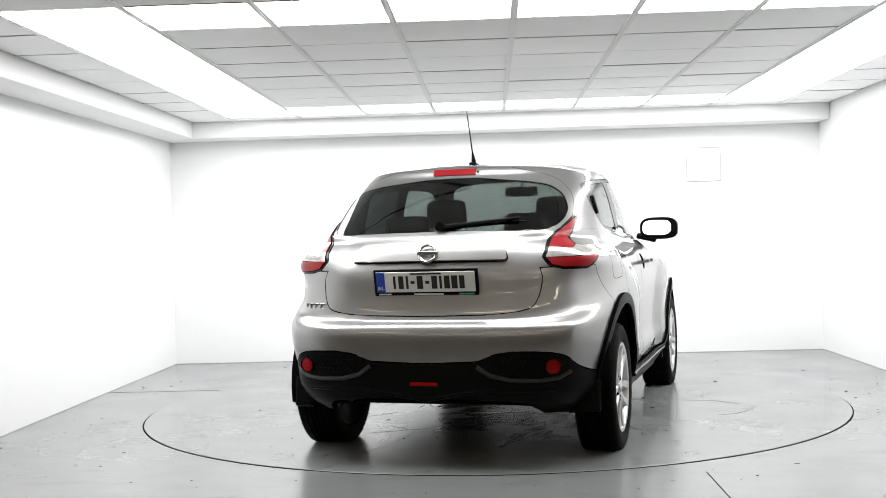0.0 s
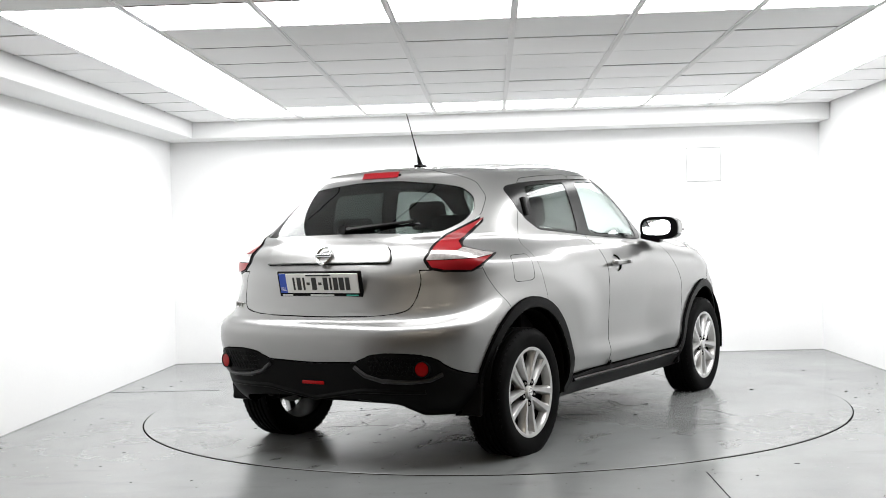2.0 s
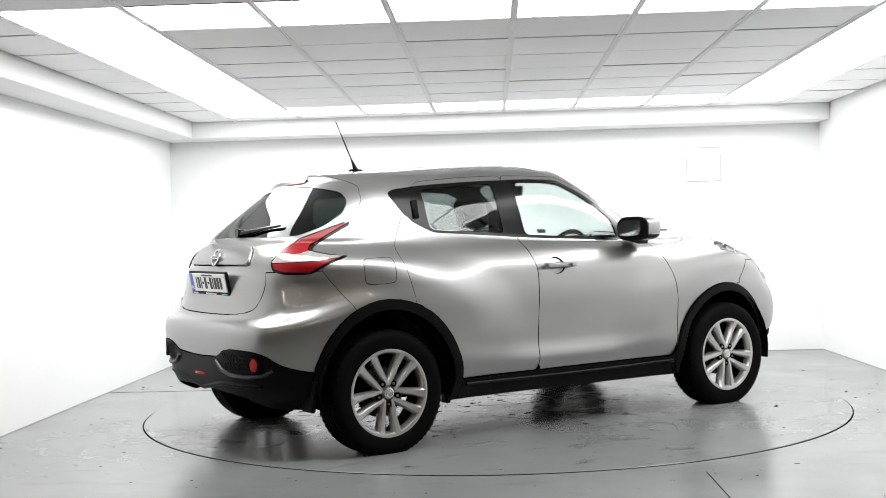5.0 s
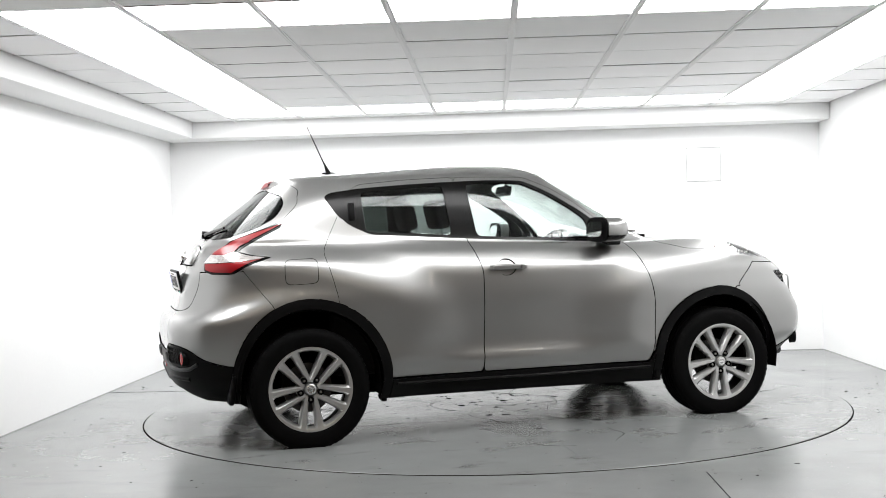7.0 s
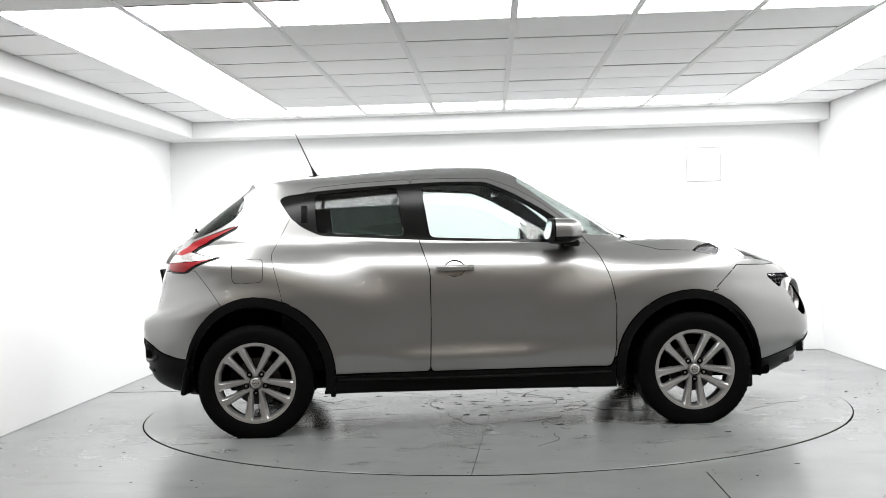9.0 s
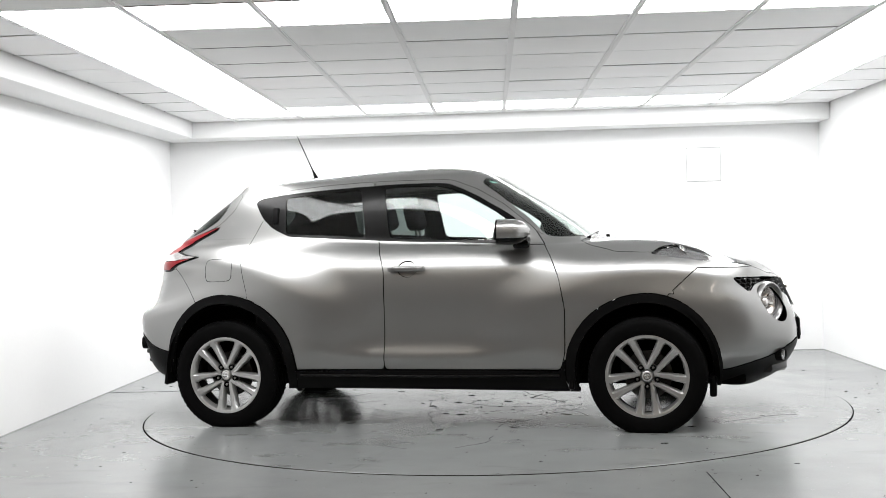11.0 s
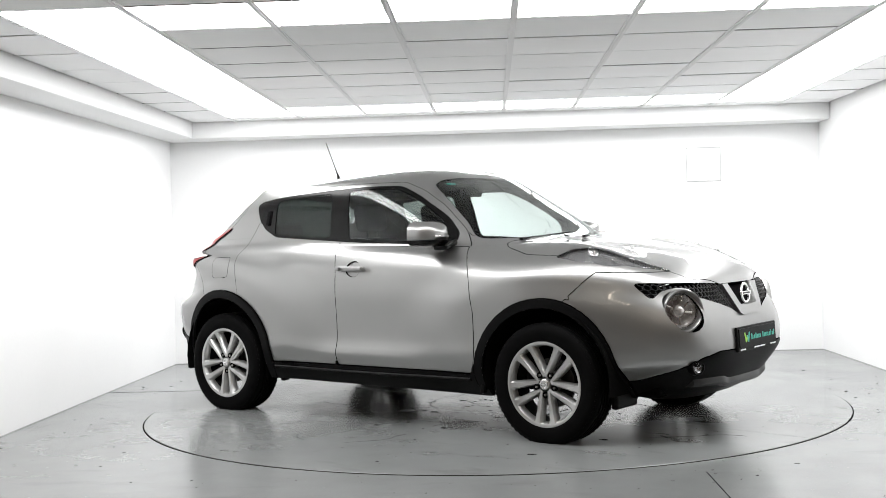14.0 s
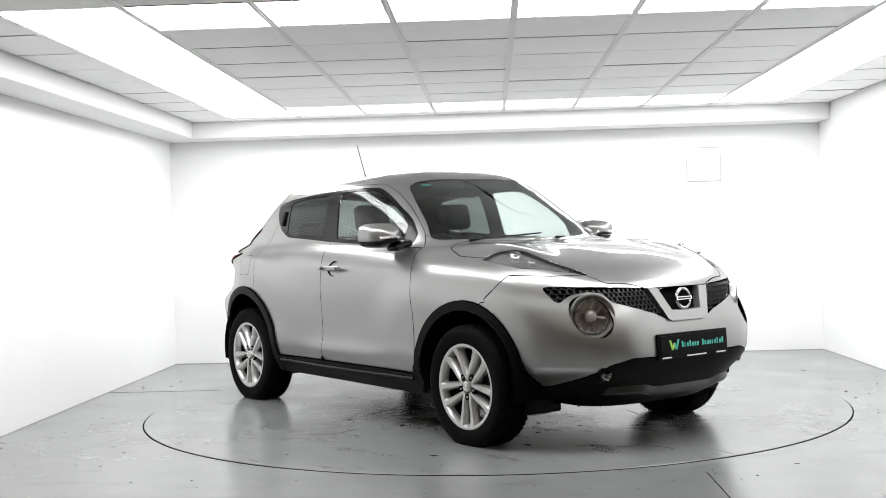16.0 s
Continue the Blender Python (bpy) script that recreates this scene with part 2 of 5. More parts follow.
def build_room():
    def slab(name, lo, hi, mat, label=""):
        bm = bmesh.new()
        box(bm, lo, hi)
        return tagged(part(name, bm, mat), label, "wall" if "wall" in name else name.split("_")[0], kind="structure")

    slab("wall_north", (XL - .2, YB, -.02), (XR + .2, YB + .2, CEIL + .3), WALL, "plain white painted studio wall behind the turntable")
    slab("wall_west", (XL - .2, YF, -.02), (XL, YB - .002, CEIL + .3), WALL, "plain white painted studio wall along the turntable")
    slab("wall_east", (XR, YF, -.02), (XR + .2, YB - .002, CEIL + .3), WALL, "plain white painted studio wall meeting the ceiling")
    bm = bmesh.new()
    box(bm, (XL + .003, BEAM_Y, BEAM), (XR - .003, YB - .003, CEIL + .2), bevel=.008)
    tagged(part("beam_north", bm, WALL), "white boxed-in beam along the rear wall", "beam", kind="structure")
    bm = bmesh.new()
    box(bm, (XL + .003, YF, BEAM + .003), (BEAM_X, BEAM_Y - .003, CEIL + .2), bevel=.008)
    tagged(part("beam_west", bm, WALL), "white boxed-in beam along the side wall", "beam", kind="structure")

    # access panel in the rear wall: a thin frame with its flush door
    x0, x1, z0, z1 = 1.822, 2.126, 1.562, 1.864
    hatch = empty("access_panel", "small white square access panel in the wall", "access panel")
    bm = bmesh.new()
    box(bm, (x0 + .006, YB - .006, z0 + .006), (x1 - .006, YB + .001, z1 - .006), bevel=.001)
    part("door", bm, WALL, hatch)
    for lo, hi in (((x0 - .004, z0 - .004), (x1 + .004, z0)), ((x0 - .004, z1), (x1 + .004, z1 + .004)), ((x0 - .004, z0), (x0, z1)), ((x1, z0), (x1 + .004, z1))):
        bm = bmesh.new()
        box(bm, (lo[0], YB - .008, lo[1]), (hi[0], YB + .001, hi[1]))
        part("frame", bm, EDGEGREY, hatch)

    # floor: one sheet round the round pit of the turntable
    n = 144
    hole = DISC_R + .009
    ring = [(hole * math.cos(2 * math.pi * k / n), hole * math.sin(2 * math.pi * k / n)) for k in range(n)]
    lo, hi = (-7.0, -14.0), (7.0, 3.2)
    outer = []
    for k in range(n):
        c, s = math.cos(2 * math.pi * k / n), math.sin(2 * math.pi * k / n)
        d = min(((hi[0] if c > 0 else lo[0]) / c) if abs(c) > 1e-9 else 1e9, ((hi[1] if s > 0 else lo[1]) / s) if abs(s) > 1e-9 else 1e9)
        outer.append((c * d, s * d))
    verts = [(x, y, GROUND) for x, y in ring] + [(x, y, GROUND) for x, y in outer] + [(x, y, -.15) for x, y in ring] + [(0, 0, -.15)]
    for cx, cy in ((lo[0], lo[1]), (hi[0], lo[1]), (hi[0], hi[1]), (lo[0], hi[1])):
        verts.append((cx, cy, GROUND))
    faces = []
    for k in range(n):
        j = (k + 1) % n
        a, b = outer[k], outer[j]
        corner = None
        for q in range(4):
            c = verts[3 * n + 1 + q]
            if abs(a[0] - b[0]) > 1e-6 and abs(a[1] - b[1]) > 1e-6 and abs(math.atan2(c[1], c[0]) - math.atan2(a[1] + b[1], a[0] + b[0])) < .06:
                corner = 3 * n + 1 + q
        faces.append((k, n + k, corner, n + j, j) if corner else (k, n + k, n + j, j))
        faces.append((k, j, 2 * n + j, 2 * n + k))
        faces.append((2 * n + k, 2 * n + j, 3 * n))
    slots = [1 if len(f) == 3 or max(f) >= 2 * n and max(f) < 3 * n + 1 else 0 for f in faces]
    tagged(mesh_object("floor", verts, faces, [FLOOR, PIT], None, slots), "grey painted concrete floor, scuffed and slightly glossy", "floor", kind="structure")


def build_wall_bases():
    """Thin grey strips that stand in for the shadow gap where the walls meet the floor."""
    for lo, hi in (((XL, YF), (XL + .004, YB - .004)), ((XL, YB - .004), (XR, YB)), ((XR - .004, YF), (XR, YB - .004))):
        bm = bmesh.new()
        box(bm, (lo[0], lo[1], GROUND - .002), (hi[0], hi[1], GROUND + .005))
        # no real board: the strip's colour only draws the shaded gap
        tagged(part("baseboard", bm, EDGEGREY), "thin grey strip drawing the shadow gap at the foot of the wall", "baseboard", kind="structure")


def build_floor_joints():
    for lo, hi in (((.983, -9.0), (.988, -2.285)), ((-2.94, .948), (-2.085, .953))):
        bm = bmesh.new()
        box(bm, (lo[0], lo[1], GROUND - .002), (hi[0], hi[1], GROUND + .0012))
        tagged(part("floor_joint", bm, PIT), "thin dark joint in the painted floor", "floor joint", kind="structure")


def build_ceiling():
    """Tiles in a bar grid, in one mesh; the lit panels are things of their own."""
    x_lines = [BEAM_X + .002, GX - SX] + [GX + SX * i for i in range(8)] + [XR - .002]
    y_lines = [YF] + [GY + SY * j for j in range(-2, 8)] + [BEAM_Y - .002]
    x_lines[-2] = GX + SX * 7
    x_lines = sorted(set(round(x, 4) for x in x_lines if x < XR - .05)) + [XR - .002]
    lit = set()
    for j in range(-1, 7):
        lit |= {(-1, j), (6, j)}
    for i in range(0, 6):
        lit |= {(i, -1), (i, 6)}
    verts, faces, idx = [], [], []

    def block(x0, x1, y0, y1, z0, z1, mat):
        b = len(verts)
        verts.extend([(x, y, z) for z in (z0, z1) for y in (y0, y1) for x in (x0, x1)])
        for f in ((0, 2, 3, 1), (4, 5, 7, 6), (0, 1, 5, 4), (2, 6, 7, 3), (0, 4, 6, 2), (1, 3, 7, 5)):
            faces.append(tuple(b + q for q in f))
            idx.append(mat)

    lamps = []
    rng = random.Random(4)
    for x0, x1 in zip(x_lines, x_lines[1:]):
        for y0, y1 in zip(y_lines, y_lines[1:]):
            i, j = round((x0 - GX) / SX), round((y0 - GY) / SY)
            if (i, j) in lit and abs(x0 - GX - SX * i) < .01:
                lamps.append((x0, x1, y0, y1))
                continue
            dz = rng.uniform(-.0015, .0025)
            block(x0 + .016, x1 - .016, y0 + .0115, y1 - .0115, CEIL + dz, CEIL + .016, 0)
    # bars run along the room proud of the tiles, cross bars sit back in a shadow gap
    for x in x_lines[1:-1]:
        block(x - .017, x + .017, YF, BEAM_Y - .002, CEIL - .005, CEIL + .03, 1)
        block(x - .004, x + .004, YF, BEAM_Y - .002, CEIL - .008, CEIL - .0052, 1)
    for y in y_lines[1:-1]:
        block(BEAM_X + .002, XR - .002, y - .0113, y + .0113, CEIL + .003, CEIL + .03, 2)
    block(BEAM_X, XR, YF, BEAM_Y, CEIL + .05, CEIL + .09, 2)
    tagged(mesh_object("ceiling", verts, faces, [TILE, TBAR, VOID], None, idx), "suspended ceiling of pale grey square tiles in a white grid", "ceiling", kind="structure")
    first = None
    for x0, x1, y0, y1 in lamps:
        if first is None:
            first = empty("ceiling_light", "bright white square light panel in the suspended ceiling", "ceiling light", "lit ceiling panels")
            bm = bmesh.new()
            box(bm, (-SX / 2 + .0175, -SY / 2 + .004, 0), (SX / 2 - .0175, SY / 2 - .004, .012))
            light_below(part("diffuser", bm, PANEL, first), TBAR)
            bm = bmesh.new()
            box(bm, (-SX / 2 + .0175, -SY / 2 + .004, .013), (SX / 2 - .0175, SY / 2 - .004, .03))
            part("housing", bm, TBAR, first)
            first.matrix_basis = pose((x0 + x1) / 2, (y0 + y1) / 2, CEIL)
        else:
            copy_thing(first, pose((x0 + x1) / 2, (y0 + y1) / 2, CEIL))


def build_hall():
    """The dimmer workshop in which the camera stands."""
    def slab(name, lo, hi, mat, label):
        bm = bmesh.new()
        box(bm, lo, hi)
        return tagged(part(name, bm, mat), label, "wall" if "wall" in name else "ceiling", kind="structure")

    slab("wall_south", (-7, -14.2, -.02), (7, -14, 3.7), HALLWALL, "brown clad workshop wall behind the camera")
    slab("wall_hall_west", (-7.2, -14, -.02), (-7, YF + .05, 3.7), HALLWALL, "brown clad workshop side wall")
    slab("wall_hall_east", (7, -14, -.02), (7.2, YF + .05, 3.7), HALLWALL, "brown clad workshop side wall")
    slab("wall_return_west", (-7, YF - .1, -.02), (XL - .01, YF - .002, 3.7), HALLWALL, "workshop wall beside the studio opening")
    slab("wall_return_east", (XR + .01, YF - .1, -.02), (7, YF - .002, 3.7), HALLWALL, "workshop wall beside the studio opening")
    slab("wall_fascia", (XL, YF - .1, CEIL - .02), (XR, YF - .002, 3.7), HALLWALL, "workshop wall above the studio opening")
    slab("ceiling_hall", (-7.2, -14.2, 3.7), (7.2, YF, 3.8), HALLTOP, "dark workshop roof")
    first = None
    for x in (-4.6, -1.6, 1.6, 4.6):
        for y in (-6.2, -9.0, -12.0):
            if first is None:
                first = empty("strip_light", "slim warm strip lamp under the workshop roof", "strip light", "workshop strip lamps")
                bm = bmesh.new()
                box(bm, (-1.1, -.065, 0), (1.1, .065, .04), bevel=.01)
                light_below(part("tube", bm, STRIP, first), TBAR)
                bm = bmesh.new()
                box(bm, (-1.13, -.09, .041), (1.13, .09, .19), bevel=.006)
                part("housing", bm, TBAR, first)
                first.matrix_basis = pose(x, y, 3.51)
            else:
                copy_thing(first, pose(x, y, 3.51))


def build_turntable():
    table = empty("turntable", "round grey painted turntable flush with the floor", "turntable")
    def plate(name, r0, r1, a0, a1, steps):
        bm = bmesh.new()
        rows = []
        for r, z in ((r0, -.05), (r0, -.002), (r0 + .002, 0), (r1 - .002, 0), (r1, -.002), (r1, -.05)):
            rows.append([bm.verts.new((r * math.cos(a), r * math.sin(a), z)) for a in np.linspace(a0 + .0016 / r, a1 - .0016 / r, steps)])
        for a, b in zip(rows, rows[1:]):
            for k in range(steps - 1):
                bm.faces.new((a[k], a[k + 1], b[k + 1], b[k]))
        for k in (0, -1):
            bm.faces.new([row[k] for row in rows])
        part(name, bm, DISC, table)

    bm = bmesh.new()
    lathe(bm, [(DISC_R + .0005, -.05), (DISC_R + .0025, -.05), (DISC_R + .0025, -.003), (DISC_R + .0005, -.003)], 144, closed=True)
    part("edge_band", bm, PIT, table, "dark steel rim of the turntable")
    for k in range(4):
        a = radians(-97 + 90 * k)
        plate("plate", .425, DISC_R, a, a + math.pi / 2, 40)
    bm = bmesh.new()
    lathe(bm, [(0, 0), (.419, 0), (.421, -.002), (.421, -.05), (0, -.05)], 64)
    part("centre_cover", bm, DISC, table)
    bm = bmesh.new()
    lathe(bm, [(0, -.06), (DISC_R - .01, -.06), (DISC_R - .01, -.09), (0, -.09)], 64)
    part("base", bm, PIT, table)
    bm = bmesh.new()
    rng = random.Random(11)
    for _ in range(120):
        rad, a = abs(rng.gauss(0, .95)) + .05, rng.uniform(0, 2 * math.pi)
        if rad > 2.1:
            continue
        cx, cy, size = rad * math.cos(a), rad * math.sin(a), rng.choice((.006, .008, .010, .014, .022))
        turn = rng.uniform(0, 3)
        ring = []
        for k in range(6):
            b = turn + math.pi * k / 3
            q = size * rng.uniform(.4, 1.1)
            ring.append((cx + q * math.cos(b) * 1.5, cy + q * math.sin(b) * .8))
        prism(bm, ring, -.001, .0015)
    for _ in range(26):
        x, y, way = rng.gauss(0, .55), rng.gauss(0, .55), rng.uniform(0, 2 * math.pi)
        for _ in range(rng.randint(3, 8)):
            way += rng.uniform(-.5, .5)
            step, half_width = rng.uniform(.03, .09), rng.uniform(.0012, .0035)
            dx, dy = math.cos(way), math.sin(way)
            prism(bm, [(x - dy * half_width, y + dx * half_width), (x + dy * half_width, y - dx * half_width),
                       (x + dx * step + dy * .001, y + dy * step - dx * .001), (x + dx * step - dy * .001, y + dy * step + dx * .001)], -.001, .0008)
            x, y = x + dx * step, y + dy * step
    tagged(part("grit", bm, PIT, table, "dark paint chips, grit and fine cracks"), kind="stuff")
    return table


def build_floor_chips():
    bm = bmesh.new()
    rng = random.Random(5)
    for _ in range(170):
        cx, cy, size = rng.uniform(-2.8, 2.9), rng.uniform(-3.8, 2.7), rng.choice((.004, .006, .007, .010))
        if math.hypot(cx, cy) < 2.32:
            continue
        turn = rng.uniform(0, 3)
        ring = [(cx + size * rng.uniform(.4, 1.1) * math.cos(turn + math.pi * k / 3) * 1.4, cy + size * rng.uniform(.4, 1.1) * math.sin(turn + math.pi * k / 3)) for k in range(6)]
        prism(bm, ring, GROUND - .001, GROUND + .0015)
    tagged(part("floor_grit", bm, PIT), "dark grit and paint chips scattered on the floor", "grit", kind="stuff")


# ---- body surface of the car: longitudinal lines from rear centre to front centre ----
# (half width, rear x, front x, middle x, rear roundness, front roundness, heights along x)
BODY_LINES = [
    (0.79, -1.90, 1.89, 0, 4.0, 2.9, ((-1.90, .26), (-1.3, .24), (0, .235), (1.3, .22), (1.89, .215))),
    (0.805, -1.935, 2.00, 0, 4.8, 3.0, ((-1.935, .31), (-1.3, .29), (0, .275), (1.3, .27), (2.00, .275))),
    (0.820, -1.958, 2.065, 0, 5.2, 3.3, ((-1.958, .38), (-1.3, .36), (0, .335), (1.3, .34), (2.065, .36))),
    (0.823, -1.970, 2.10, 0, 5.3, 4.2, ((-1.970, .46), (-1.3, .46), (0, .43), (1.3, .43), (2.10, .45))),
    (0.826, -1.980, 2.105, 0, 5.8, 4.4, ((-1.980, .55), (-1.3, .57), (0, .55), (1.3, .54), (2.105, .54))),
    (0.832, -1.980, 2.09, 0, 6.0, 4.4, ((-1.980, .64), (-1.70, .648), (-1.3, .68), (0, .66), (1.3, .65), (2.09, .62))),
    (0.840, -1.962, 2.065, 0, 5.8, 4.2, ((-1.962, .690), (-1.70, .708), (-1.3, .78), (0, .77), (1.3, .75), (2.065, .69))),
    (0.838, -1.922, 2.04, 0, 4.8, 3.9, ((-1.922, .722), (-1.70, .768), (-1.3, .87), (0, .86), (1.3, .84), (2.04, .755))),
    (0.830, -1.89, 2.015, 0, 4.6, 3.9, ((-1.89, .84), (-1.3, .94), (0, .93), (1.3, .91), (2.015, .81))),
    (0.812, -1.87, 1.97, 0, 4.8, 3.75, ((-1.87, .94), (-1.3, .995), (0, .98), (1.3, .96), (1.97, .871))),
    (0.785, -1.83, 1.86, 0, 4.8, 3.4, ((-1.83, 1.03), (-1.3, 1.04), (0, 1.03), (1.3, .985), (1.86, .938))),
    (0.758, -1.80, 1.65, 0, 4.6, 3.3, ((-1.80, 1.075), (-1.3, 1.075), (0, 1.055), (1.2, 1.02), (1.65, 1.002))),
    (0.738, -1.775, 1.33, -.2, 4.4, 3.6, ((-1.775, 1.10), (-1.2, 1.105), (0, 1.07), (1.0, 1.055), (1.33, 1.058))),
    (0.719, -1.74, 0.98, -.4, 4.8, 4.6, ((-1.74, 1.135), (-1.0, 1.145), (-.2, 1.10), (.5, 1.08), (.98, 1.095))),
    (0.694, -1.61, 0.755, -.4, 4.8, 4.4, ((-1.61, 1.24), (-1.0, 1.25), (-.2, 1.22), (.4, 1.20), (.755, 1.235))),
    (0.668, -1.48, 0.52, -.4, 4.6, 4.2, ((-1.48, 1.34), (-1.0, 1.35), (-.2, 1.34), (.2, 1.33), (.52, 1.375))),
    (0.628, -1.36, 0.30, -.4, 4.4, 4.0, ((-1.36, 1.435), (-1.0, 1.43), (-.2, 1.45), (.1, 1.44), (.30, 1.503))),
    (0.575, -1.335, 0.22, -.4, 4.4, 3.8, ((-1.335, 1.475), (-1.0, 1.475), (-.2, 1.50), (.05, 1.50), (.22, 1.534))),
    (0.40, -1.31, 0.16, -.4, 4.2, 3.6, ((-1.31, 1.49), (-.9, 1.51), (-.2, 1.545), (.16, 1.549))),
    (0.20, -1.29, 0.12, -.4, 4.0, 3.4, ((-1.29, 1.50), (-.9, 1.525), (-.2, 1.56), (.12, 1.557))),
    (0.0, -1.28, 0.10, -.4, 4.0, 3.4, ((-1.28, 1.503), (-.9, 1.53), (-.5, 1.553), (-.2, 1.565), (.10, 1.556))),
]


def smooth_curve(knots, x):
    """Cubic Hermite through knots with limited slopes."""
    k = np.array(knots, float)
    h = np.diff(k[:, 0])
    d = np.diff(k[:, 1]) / h
    m = np.zeros(len(k))
    m[0], m[-1] = d[0], d[-1]
    for i in range(1, len(k) - 1):
        m[i] = 0 if d[i - 1] * d[i] <= 0 else 2 * d[i - 1] * d[i] / (d[i - 1] + d[i])
    x = np.clip(x, k[0, 0], k[-1, 0])
    i = np.clip(np.searchsorted(k[:, 0], x) - 1, 0, len(h) - 1)
    u = (x - k[i, 0]) / h[i]
    return ((1 + 2 * u) * (1 - u) ** 2 * k[i, 1] + u * (1 - u) ** 2 * h[i] * m[i]
            + u * u * (3 - 2 * u) * k[i + 1, 1] + u * u * (u - 1) * h[i] * m[i + 1])


def bump(x, z, cx, cz, sx, sz):
    return np.exp(-((x - cx) / sx) ** 2 - ((z - cz) / sz) ** 2)


def body_grid(columns=150, steps=4):
    """Points [row, column, xyz] of the right half of the body, bottom to roof, rear to front."""
    lines = []
    th = np.linspace(0, math.pi, 3001)
    for w, xr, xf, xc, nr, nf, zs in BODY_LINES:
        c, s = -np.cos(th), np.sin(th)
        n = np.where(c < 0, nr, nf)
        x = xc + np.where(c < 0, xc - xr, xf - xc) * np.sign(c) * np.abs(c) ** (2 / n)
        y = -max(w, 1e-4) * np.abs(s) ** (2 / n)
        y[0] = y[-1] = 0
        z = smooth_curve(zs, x)
        arc = np.concatenate([[0], np.cumsum(np.sqrt(np.diff(x) ** 2 + np.diff(y) ** 2))])
        want = np.linspace(0, arc[-1], columns)
        lines.append(np.stack([np.interp(want, arc, q) for q in (x, y, z)], -1))
    k = np.array(lines)
    # cubic interpolation across the lines, on the mean chord length
    d = np.sqrt((np.diff(k, axis=0) ** 2).sum(-1)) + 1e-5
    t = np.concatenate([np.zeros((1, columns)), np.cumsum(d, 0)])
    m = np.empty_like(k)
    m[1:-1] = (k[2:] - k[:-2]) / (t[2:] - t[:-2])[..., None]
    m[0], m[-1] = (k[1] - k[0]) / d[0][:, None], (k[-1] - k[-2]) / d[-1][:, None]
    out = []
    for i in range(len(k) - 1):
        for j in range(steps):
            u, h = j / steps, d[i][:, None]
            out.append((1 + 2 * u) * (1 - u) ** 2 * k[i] + u * (1 - u) ** 2 * h * m[i]
                       + u * u * (3 - 2 * u) * k[i + 1] + u * u * (u - 1) * h * m[i + 1])
    out.append(k[-1])
    g = np.array(out)
    x, y, z = g[..., 0], g[..., 1], g[..., 2]
    side = np.clip((-y - .35) / .3, 0, 1)
    def haunch(cx, back, front, cz, up):
        rn = np.sqrt(((x - cx) / np.where(x > cx, front, back)) ** 2 + ((z - cz) / up) ** 2)
        u = np.clip((1.10 - rn) / .46, 0, 1)
        return u * u * (3 - 2 * u)

    push = .043 * haunch(-1.30, .95, .92, .62, .43) + .038 * haunch(1.27, .92, .85, .60, .42)
    push += .022 * bump(x, z, -.05, .425 + .06 * np.clip(np.abs(x + .05) - .3, 0, 1), .62, .046) + .040 * bump(x, z, -1.38, 1.02, .34, .09)
    g[..., 1] = y - side * push
    lamp = .040 * bump(x, z, -1.62, 1.025, .13, .085) * np.clip((-y - .48) / .1, 0, 1)
    g[..., 0] -= lamp
    g[..., 1] -= lamp
    g[:, 0, 1] = g[:, -1, 1] = 0
    # eyebrow ridges on the front wings, a bonnet crease and its raised middle
    x, y, z = g[..., 0], g[..., 1], g[..., 2]
    g[..., 2] = z + .048 * bump(x, y, 1.40, -.61, .34, .13) + .012 * np.exp(-(y / .3) ** 4) * np.exp(-((x - 1.5) / .35) ** 2)
    return g


# ---- cutting the body surface into panels ----
def circle(cx, cz, r, n=40, rz=None):
    rz = rz or r
    return [(cx + r * math.cos(2 * math.pi * k / n), cz + rz * math.sin(2 * math.pi * k / n)) for k in range(n)]


def arch(cx, back, front, top):
    """A wheel arch outline that is not quite round: reach to the rear, to the front and upwards."""
    return [(cx + (front if math.cos(a) > 0 else back) * math.cos(a), ARCH_Z + top * math.sin(a)) for a in (2 * math.pi * k / 44 for k in range(44))]


def inside(p, poly):
    x, y = p
    hit = False
    for (x0, y0), (x1, y1) in zip(poly, poly[1:] + poly[:1]):
        if (y0 > y) != (y1 > y) and x < (x1 - x0) * (y - y0) / (y1 - y0) + x0:
            hit = not hit
    return hit


def rounded(poly, r=0.03, n=4):
    """The outline with its corners rounded."""
    out = []
    for i, p in enumerate(poly):
        a, p, b = Vector(poly[i - 1]), Vector(p), Vector(poly[(i + 1) % len(poly)])
        d = min(r, (a - p).length * .45, (b - p).length * .45)
        s, e = p + (a - p).normalized() * d, p + (b - p).normalized() * d
        for k in range(n + 1):
            u = k / n
            out.append(tuple((1 - u) ** 2 * s + 2 * u * (1 - u) * p + u * u * e))
    return out


ARCH_Z = .345
SIDE, ENDS, TOP = ((1, 0, 0), (0, 0, 1)), ((0, 1, 0), (0, 0, 1)), ((1, 0, 0), (0, 1, 0))
REARDIAG = ((.70711, -.70711, 0), (0, 0, 1))
DLO = rounded([(-1.125, 1.365), (-1.08, 1.388), (-.90, 1.408), (-.63, 1.425), (-.37, 1.438), (-.10, 1.445), (.10, 1.440), (.23, 1.385), (.39, 1.295),
               (.50, 1.225), (.585, 1.14), (.578, 1.085), (.48, 1.073), (.22, 1.083), (-.28, 1.108), (-.64, 1.133), (-.88, 1.148), (-.99, 1.20), (-1.06, 1.26)], .03, 3)
GLASS_F = rounded([(-.285, 1.424), (-.10, 1.430), (.085, 1.425), (.22, 1.368), (.38, 1.275), (.475, 1.205), (.49, 1.092), (.22, 1.098), (-.24, 1.122)], .03, 3)
